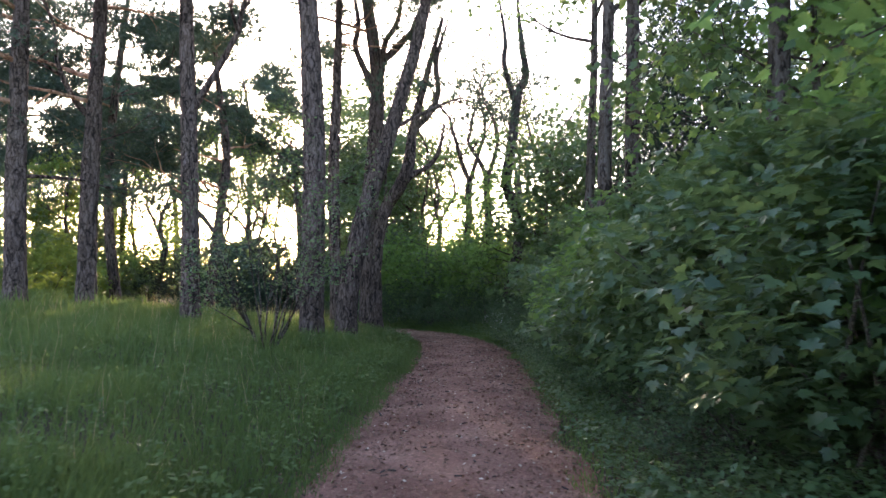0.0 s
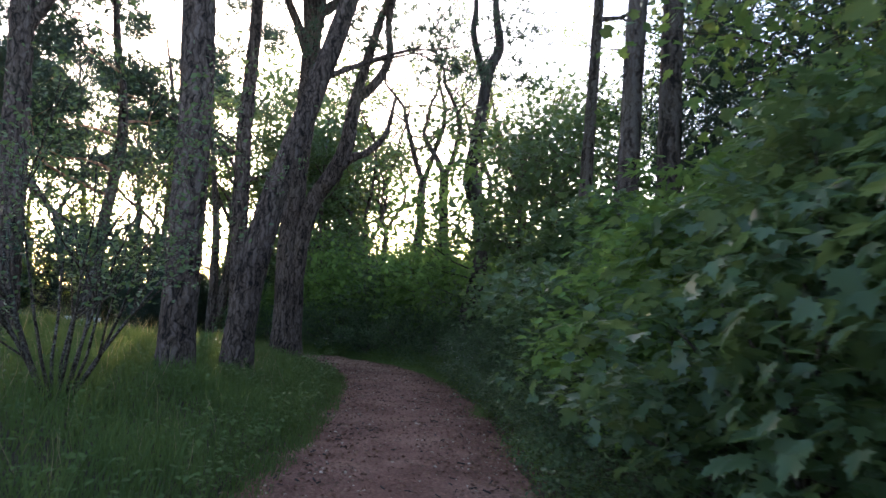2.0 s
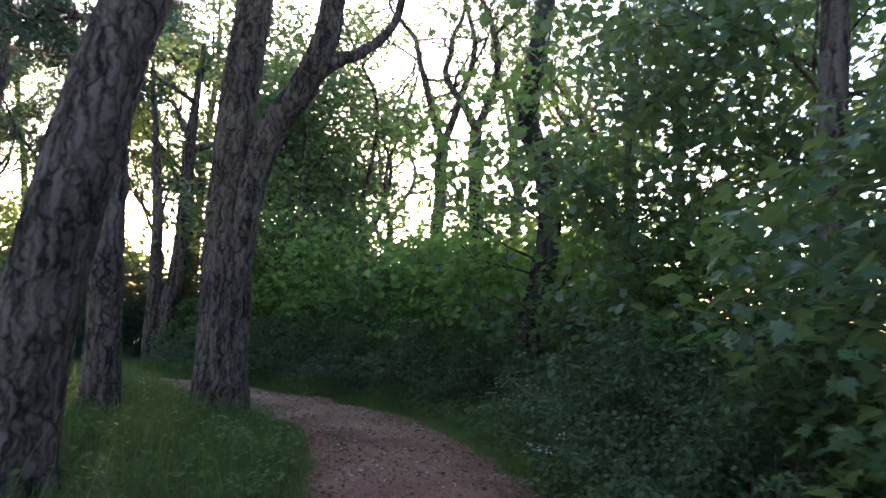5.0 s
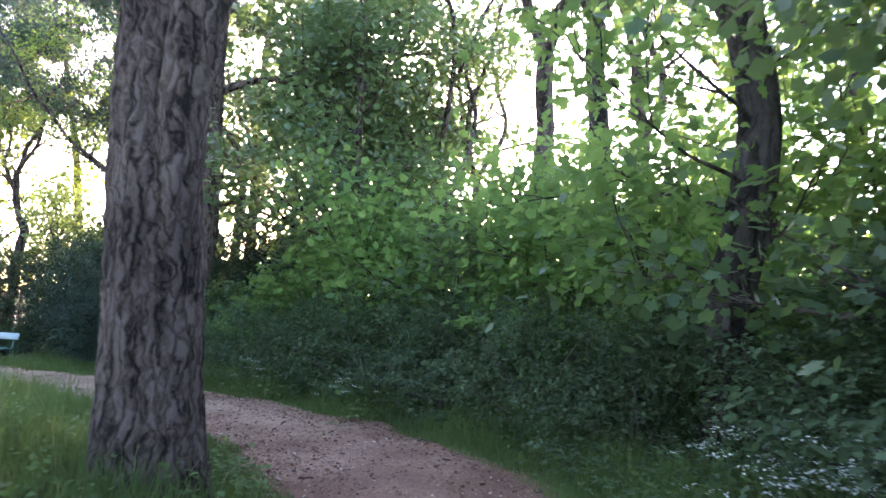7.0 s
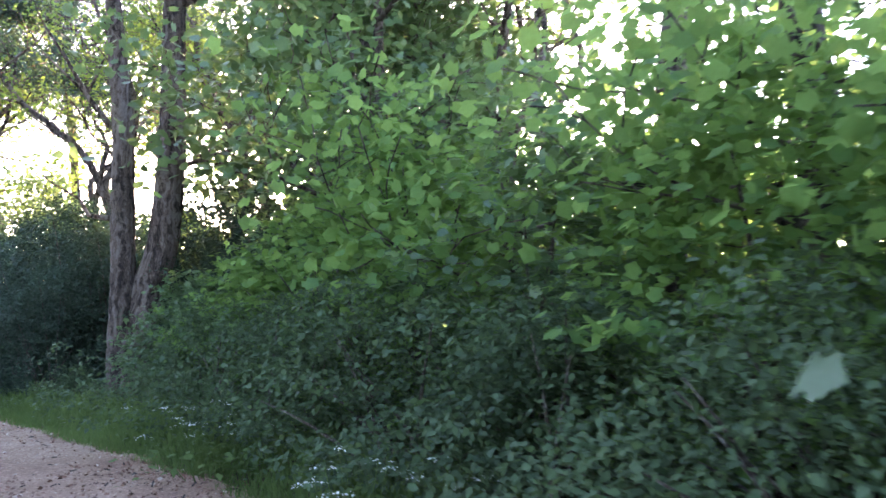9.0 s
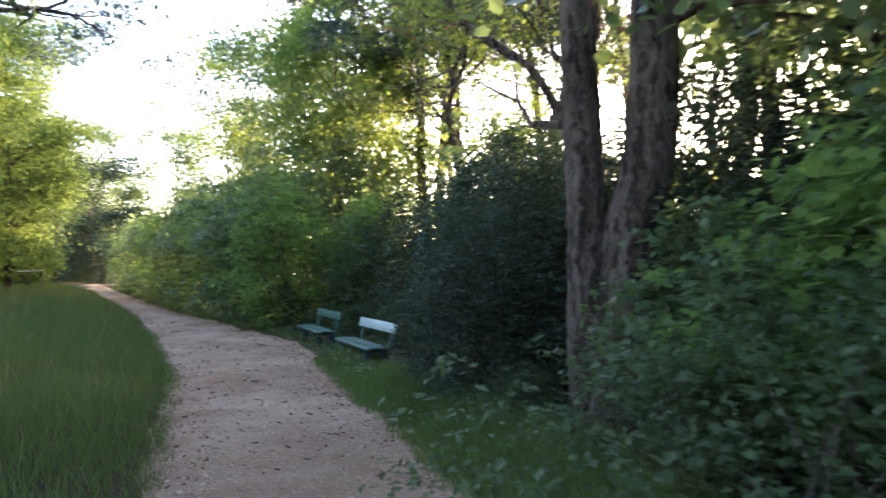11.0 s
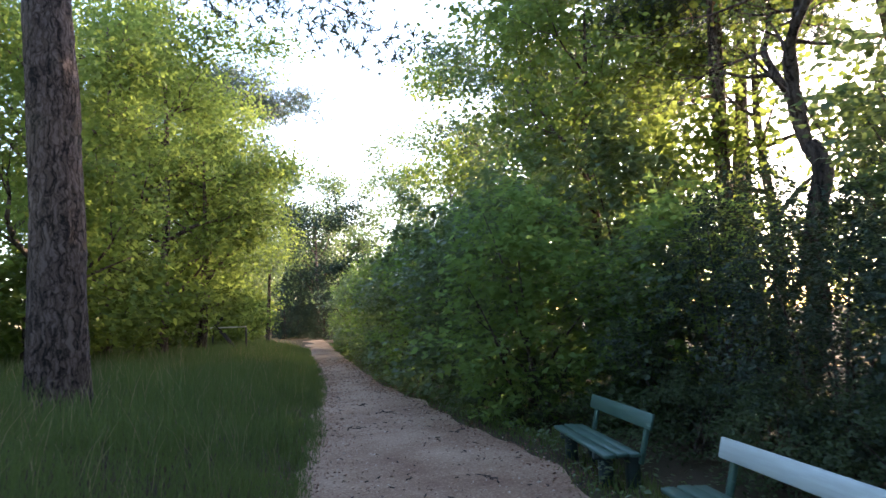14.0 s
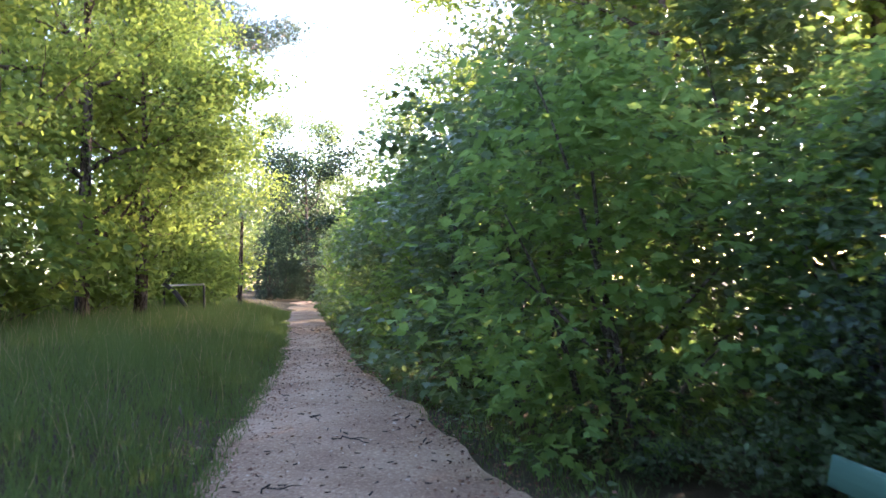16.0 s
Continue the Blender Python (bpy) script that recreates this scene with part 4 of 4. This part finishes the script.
# light green trees across the meadow and along the far path
for k, (x, y, h, m) in enumerate([(-35.5, 37.0, 9, LIME), (-29.8, 33.4, 9, LIME), (-31.8, 35.2, 10, LIME), (-38.5, 37.4, 8, LIME), (-42.5, 39.4, 6.5, OAK), (-34, 32, 11, LIME), (-46, 41.2, 6, LIME), (-50, 42.6, 6, OAK), (-27.0, 29.0, 10, LIME), (-40, 33.5, 11, OAK), (-22, 24, 9, LIME), (-26.5, 31.6, 7.5, LIME), (-33.0, 36.6, 6.5, LIME), (-37.5, 35.0, 9, OAK)]):
    broadleaf(x, y, [(0, 0, -0.2), (0.1, 0.1, h * 0.3), (-0.1, 0.2, h * 0.6), (0.1, 0.1, h)], [0.16, 0.13, 0.09, 0.02], 400 + k, "light green leafy tree at the edge of the meadow", m, 13, 2.15, 60, 0.108, 0.85, 10, 0.18,
              forks=3, lift=0.10, shape=LEAF_SPRAY, group="meadow trees")
for k, (x, y, h, m) in enumerate([(-18.7, 45.0, 9, LIME), (-21.5, 42.6, 8.5, LIME), (-24.5, 45, 9, OAK), (-29, 47, 10, OAK), (-34, 48, 10, LIME), (-41, 51, 10, OAK), (-3.4, 36.0, 8.0, MAPLE), (-5.6, 42, 8, OAK), (-2.6, 36.2, 9.5, OAK), (-3.6, 34.5, 8, OAK), (-54, 55, 11, OAK), (-60, 51, 11, OAK), (-56, 49.5, 8, DARKLEAF), (-66, 56, 12, OAK), (-64, 49, 11, OAK)]):
    broadleaf(x, y, [(0, 0, -0.2), (0.1, 0.1, h * 0.3), (-0.2, 0.2, h * 0.6), (0.1, 0.1, h)], [0.15, 0.12, 0.09, 0.02], 430 + k, "dense leafy tree behind the shrubs", m, 13, 2.5, 44, 0.145, 0.95, 10, 0.14,
              forks=3, lift=0.12, shape=LEAF_SPRAY, group="trees behind the shrubs")

# ---- shrubs ----
def shrub_kind(name, label, seed, width, height, leaves, per, size, mat, shape, group, **more):
    root = rooted(name, 0, 0, label, "shrub", group, z=0)
    shrub_parts(root, seed, width, height, leaves, per, size, mat, shape, **more)
    return root

used = set()
def plant(kinds, spots, seed):
    """Sets copies of the kinds at the spots (x, y, scale); the first of each kind is moved itself."""
    rng = np.random.default_rng(seed)
    for k, (x, y, s) in enumerate(spots):
        kind = kinds[k % len(kinds)]
        m = pose(x, y, floor_at(x, y) - 0.03, 0, 0, rng.uniform(0, 360)) @ Matrix.Diagonal((s * rng.uniform(0.93, 1.07), s, s * rng.uniform(0.92, 1.08), 1))
        if kind.name in used:
            kind_copy = copy_thing(kind, m)
            kind_copy.matrix_basis = m
        else:
            used.add(kind.name)
            kind.matrix_basis = m

maples = [shrub_kind("maple_shrub", "young maple thicket with broad green lobed leaves", 500 + k, 1.15, 2.5, 4400, 8, 0.097, MAPLE_BACKLIT if k == 1 else MAPLE, LEAF_MAPLE, "maple thicket", lumps=0.62, stems=14) for k in range(3)]
plant(maples, [(2.75, 4.6, 1.0), (3.9, 3.2, 1.15), (2.75, 6.6, 1.05), (2.5, 8.6, 0.95), (2.4, 10.6, 0.9), (3.7, 7.6, 1.2), (3.5, 10.0, 1.15), (3.9, 5.2, 1.25), (2.55, 13.0, 0.95), (2.7, 15.4, 1.0), (3.6, 12.6, 1.2), (-4.6, 32.6, 0.6), (-4.95, 31.9, 0.7), (-3.9, 31.3, 0.72)], 1)
def single_leaves(root, n, seed, width, height, size):
    """The outermost leaves on the path side of a thicket, each one by itself."""
    rng = np.random.default_rng(seed)
    first = None
    for k in range(n):
        az = math.pi + rng.uniform(-1.3, 1.3)
        t = rng.uniform(0.15, 0.95)
        r = width * math.sin(math.pi * min(1, 0.16 + 0.8 * t)) ** 0.7 * rng.uniform(0.95, 1.15)
        if first is None:
            first = stamped("leaf", LEAF_MAPLE, np.zeros((1, 3)), np.array([[0, 1.0, 0]]), np.array([[0, 0, 1.0]]), np.ones(1), MAPLE, root)
            ob = first
        else:
            ob = new("leaf", first.data)
            ob.parent = root
        turn = Euler((rng.normal(-0.35, 0.3), rng.normal(0, 0.3), az - math.pi / 2 + rng.normal(0, 0.6)))
        ob.matrix_basis = Matrix.LocRotScale((math.cos(az) * r, math.sin(az) * r, height * t), turn, Vector((1, 1, 1)) * size * rng.uniform(0.75, 1.25))

for k, (x, y, n) in enumerate(((2.45, 7.6, 150), (2.5, 10.0, 140), (3.3, 5.2, 110))):
    near = rooted("maple_shrub", x, y, "maple sapling with single broad leaves over the path edge", "shrub", "maple thicket")
    shrub_parts(near, 800 + k, 0.85, 2.1, 900, 8, 0.12, MAPLE, LEAF_MAPLE, stems=8, lumps=0.6)
    single_leaves(near, n, 810 + k, 0.9, 2.1, 0.115)

small_maples = [shrub_kind("maple_shrub", "maple saplings with small fresh green leaves", 520 + k, 1.25, 2.9, 3600, 9, 0.105, MAPLE_BACKLIT if k else MAPLE, LEAF_MAPLE_S, "maple saplings", lumps=0.6, stems=16, skirt=0.04) for k in range(3)]
plant(small_maples, [(3.9, 17.2, 1.0), (4.0, 19.5, 0.95), (3.9, 21.5, 1.0), (3.5, 23.4, 0.85), (1.9, 26.0, 0.95), (0.9, 27.3, 0.9), (-0.3, 28.4, 0.9), (-1.6, 29.6, 0.9), (-2.8, 30.8, 0.85), (-4.0, 31.8, 0.8), (1.2, 30.0, 1.1), (-0.8, 31.4, 1.1),
                     (-2.6, 33.2, 1.1), (3.4, 27.6, 1.1), (3.8, 24.4, 1.1), (-4.2, 34.7, 1.0)], 2)
darks = [shrub_kind("undergrowth_shrub", "low dark undergrowth shrub along the path", 540 + k, 0.95, 1.15, 6500, 10, 0.050, UNDERLEAF, LEAF_OVAL, "dark undergrowth", lumps=0.72, stems=12, skirt=0.05) for k in range(2)]
plant(darks, [(2.2, 5.4, 0.8), (2.1, 7.4, 0.75), (2.05, 9.6, 0.75), (2.1, 11.8, 0.8), (2.2, 14.2, 0.9), (2.15, 16.6, 1.0), (2.25, 18.6, 1.1), (2.45, 20.4, 1.0), (2.5, 22.4, 1.0), (1.5, 24.1, 1.0), (0.6, 25.2, 1.1), (-0.4, 26.6, 1.15), (-1.4, 27.8, 1.15),
              (-2.6, 28.9, 1.1), (-3.8, 30.0, 1.1), (-4.6, 31.0, 0.85), (1.0, 26.2, 1.25), (-0.2, 27.7, 1.25), (2.3, 24.6, 1.2), (3.0, 20.8, 1.3), (-2.0, 29.4, 1.25), (-10.3, 36.0, 0.9), (-12.0, 36.9, 0.9), (-13.4, 37.4, 0.9), (-15.0, 38.1, 0.9), (-16.6, 38.6, 1.0), (-8.9, 34.4, 0.8), (-17.8, 38.2, 0.8), (3.0, 19.2, 1.35), (3.1, 17.4, 1.35), (2.9, 22.9, 1.25), (3.2, 21.3, 1.45), (1.9, 24.9, 1.2), (-6.6, 31.9, 0.5)], 3)
# Behind the benches, the hedge's shade is put into this dark leaf colour.
talls = [shrub_kind("dark_shrub", "tall dark shrub beside the path", 560 + k, 1.25, 3.0, 15000, 10, 0.066, DARKLEAF, LEAF_OVAL, "dark shrubs", lumps=0.6, stems=12, skirt=0.02) for k in range(2)]
# The three from (-11, 40.5) to (-16.8, 41.9) are added to block low sun.
plant(talls, [(-7.9, 33.8, 0.95), (-7.1, 33.5, 0.9), (-7.4, 32.5, 0.6), (-8.3, 33.1, 0.6), (-5.5, 33.7, 1.0), (-4.7, 33.0, 0.95), (-6.1, 35.2, 1.15), (-8.7, 35.9, 1.1),  (-9.4, 35.1, 0.95), (-7.0, 34.6, 1.0), (-9.8, 36.6, 1.1), (-11.4, 37.3, 0.95), (-13.3, 38.2, 0.9), (-15.4, 39.1, 0.9), (-11, 40.5, 1.3), (-14, 41.5, 1.35), (-16.8, 41.9, 1.2), (-53.5, 49.2, 1.2), (-49.0, 49.6, 1.2), (-54.5, 46.8, 1.2), (-56, 48.2, 1.4), (-58, 50.5, 1.5)], 4)
hedges = [shrub_kind("leafy_shrub", "dense green maple shrub overhanging the path", 580 + k, 1.5, 3.6, 5600, 8, 0.102, MAPLE if k else MAPLE_BACKLIT, LEAF_MAPLE_S if k == 2 else LEAF_MAPLE, "shrubs along the path", lumps=0.75, stems=12, skirt=0.02) for k in range(3)]
plant(hedges, [(-18.3, 38.25, 1.0), (-20.4, 38.95, 1.1), (-22.6, 39.55, 1.1), (-25.0, 40.55, 1.05), (-27.8, 41.35, 1.0), (-31.0, 42.55, 1.0), (-34.5, 43.75, 1.05), (-38.0, 44.95, 1.05), (-42.0, 46.35, 1.05), (-46.0, 47.95, 1.1), (-19.2, 41.2, 1.35), (-22.4, 42.4, 1.35),
               (-26, 43.4, 1.35), (-30, 45.0, 1.3), (-13.0, 40.6, 1.2), (-16.6, 39.6, 0.95), (-16.4, 38.9, 0.75), (-35, 46.6, 1.3), (-40, 48.6, 1.3)], 5)
fars = [shrub_kind("leafy_shrub", "sunlit yellow-green shrub at the wood's edge", 600 + k, 1.9, 2.8, 3200, 8, 0.17, LIME, LEAF_SPRAY, "shrubs at the wood's edge", lumps=0.5, stems=8) for k in range(2)]
plant(fars, [(-15.5, 22.0, 0.9), (-13.0, 24.5, 0.8), (-17.5, 24.0, 0.9), (-21, 26.0, 1.0), (-25.5, 29.0, 1.0), (-27.5, 32.0, 1.0), (-30.0, 33.6, 1.0), (-33.5, 35.5, 0.8), (-37.5, 38.6, 0.8), (-42, 40.5, 0.8), (-32, 28, 1.2), (-45, 38, 1.2), (-22, 21.0, 1.1), (-50, 42.5, 1.0),
             (2.5, 36, 1.3), (-1, 41, 1.3), (-6, 39, 1.2), (5.5, 32, 1.3), (-12, 46, 1.4), (-18, 50, 1.4)], 6)
woods = [shrub_kind("woodland_shrub", "tall dense wall of woodland leaves, closing off light from open sky", 620 + k, 2.6, 7.0, 3000, 8, 0.30, OAK, LEAF_SPRAY, "surrounding wood", lumps=0.5, stems=8, skirt=0.0) for k in range(2)]
# First eight, mostly out of view, are added to block light from right and behind.
plant(woods, [(8.6, -3, 1.0), (8.9, 2, 1.05), (8.6, 7, 1.0), (9.0, 12, 1.1), (9.2, 17, 1.05), (4.5, -8, 1.0), (-1, -11, 1.0), (-7, -10, 1.0), (-68, 58, 1.2), (-72, 53, 1.3), (-66, 52.5, 0.9), (-78, 58, 1.3), (-76, 49, 1.2), (-1.0, 36.5, 0.5), (1.2, 37.0, 0.55), (-4.8, 37.5, 0.48), (3.8, 38, 0.6), (-7.2, 37.6, 0.42)], 9)
# a loose shrub on the meadow with bare spreading stems
loose = rooted("meadow_shrub", -2.85, 12.1, "loose shrub with many bare spreading stems in the grass", "shrub")
rng = np.random.default_rng(8)
tips = []
for k in range(13):
    a = k * 2.4
    limb(rng, loose, TWIG, tips, "stem", (0.08 * math.cos(a), 0.08 * math.sin(a), -0.05), (0.5 * math.cos(a), 0.5 * math.sin(a), 1), rng.uniform(1.7, 2.6), 0.019, 1, 0.12, 4, 0.03, 6, 0.004)
leafy("foliage", LEAF_OVAL, *sprays(rng, np.array([p for p, _ in tips]), np.array([d for _, d in tips]), 42, 0.42, 0.06, 0.6, 0.5), OAK, loose)

# white-flowering herbs at the verge
def herb(x, y, s, seed):
    root = rooted("flowering_herb", x, y, "low herb with flat white flower heads", "flower", "white herbs")
    rng = np.random.default_rng(seed)
    heads = []
    for k in range(16):
        e = np.array([*rng.normal(0, 0.22 * s, 2), s * rng.uniform(0.3, 0.55)])
        Shape().tube([(e[0] * 0.3, e[1] * 0.3, -0.03), e * [0.7, 0.7, 0.6], e], [0.004, 0.003, 0.002], 4).done("stem", GRASS, root)
        heads.append(e)
    h = np.repeat(np.array(heads), 12, 0) + rng.normal(0, 1, (192, 3)) * [0.035, 0.035, 0.006]
    leafy("blossoms", LEAF_OVAL, h, rng.normal(0, 1, (192, 3)) * [1, 1, 0.1], rng.normal(0, 0.2, (192, 3)) + [0, 0, 1], rng.uniform(0.015, 0.03, 192), PETAL, root)
    h = rng.normal(0, 1, (90, 3)) * [0.2 * s, 0.2 * s, 0.08] + [0, 0, 0.18]
    leafy("leaves", LEAF_OVAL, h, rng.normal(0, 1, (90, 3)) * [1, 1, 0.2], rng.normal(0, 0.3, (90, 3)) + [0, 0, 1], rng.uniform(0.06, 0.1, 90), GRASS, root)

for k, (x, y) in enumerate([(1.75, 21.0), (1.95, 21.3), (1.65, 21.35), (2.1, 20.9), (1.85, 20.6), (2.15, 21.4), (1.75, 21.7), (1.5, 22.2), (-1.4, 26.2), (-3.0, 28.1), (1.6, 18.6)]):
    herb(x, y, 1.15, 700 + k)

# ---- benches ----
def bench(ends, label, back_mat, seat_mat, seed):
    """Two posts of heavy timber carry a two-plank seat and a single backboard; ends: the backboard's top corners on the plan."""
    (x0, y0), (x1, y1) = ends
    mx, my = (x0 + x1) / 2, (y0 + y1) / 2
    root = rooted("park_bench", mx, my, label, "bench", "park benches", z=-0.66)
    root.rotation_euler = (0, 0, math.atan2(y1 - y0, x1 - x0))
    long = math.hypot(x1 - x0, y1 - y0)
    tilt = pose(0, 0, 0, -14)
    Shape().box((0, 0.0, 0.705), (long, 0.03, 0.15), tilt, 0.007).done("backboard", back_mat, root)
    for k, (y, z) in enumerate(((-0.415, 0.425), (-0.295, 0.432), (-0.175, 0.425))):
        Shape().box((0, y, z), (long + 0.04, 0.105, 0.034), pose(0, 0, 0, 2 - k * 2), 0.007).done("seat_plank", seat_mat, root)
    for x in (-long * 0.41, long * 0.41):
        Shape().box((x, -0.015, 0.53), (0.065, 0.04, 0.46), tilt, 0.006).done("back_post", seat_mat, root)
    for x in (-long * 0.33, long * 0.33):
        Shape().box((x, -0.27, 0.375), (0.09, 0.40, 0.06), None, 0.006).done("seat_bearer", BENCH_LEG, root)
        Shape().box((x, -0.36, 0.16), (0.11, 0.12, 0.40), None, 0.008).done("leg", BENCH_LEG, root)
        Shape().box((x, -0.10, 0.16), (0.11, 0.12, 0.40), None, 0.008).done("leg", BENCH_LEG, root)
    return root

bench(((-15.58, 36.96), (-13.82, 36.08)), "dark green painted wooden bench beside the path", BENCH_DARK, BENCH_DARK, 1)
bench(((-12.60, 35.49), (-10.88, 34.64)), "green wooden bench with a worn backboard, glare put into its pale colour", BENCH_PALE, BENCH_DARK, 2)

# ---- far fence, post and dead branch ----
fence = rooted("rail_barrier", -35.8, 38.2, "low weathered timber rail on two posts", "fence")
fence.rotation_euler = (0, 0, radians(35))
Shape().box((0, 0, 0.80), (1.6, 0.05, 0.055), None, 0.008).done("rail", GREYWOOD, fence)
for x in (-0.75, 0.75):
    Shape().box((x, 0.055, 0.32), (0.055, 0.06, 0.9), None, 0.008).done("post", DEADWOOD, fence)
post = rooted("sapling_stake", -40.6, 41.2, "thin dark trunk of a young tree by the path", "tree")
Shape().tube(curve_between(np.array([0, 0, -0.2]), np.array([0.12, 0.1, 3.4]), 0, 9, np.random.default_rng(3), 0.015), np.linspace(0.10, 0.05, 9), 9).done("trunk", BARK, post)
snag = rooted("fallen_limb", -35.4, 37.9, "dark broken limb leaning in the grass", "branch")
w = Shape().tube([(0, 0, 1.15), (-0.3, -0.2, 0.85), (-0.1, 0.05, 0.6), (0.4, 0.4, -0.05)], [0.05, 0.07, 0.07, 0.06], 7)
w.done("wood", DEADWOOD, snag)
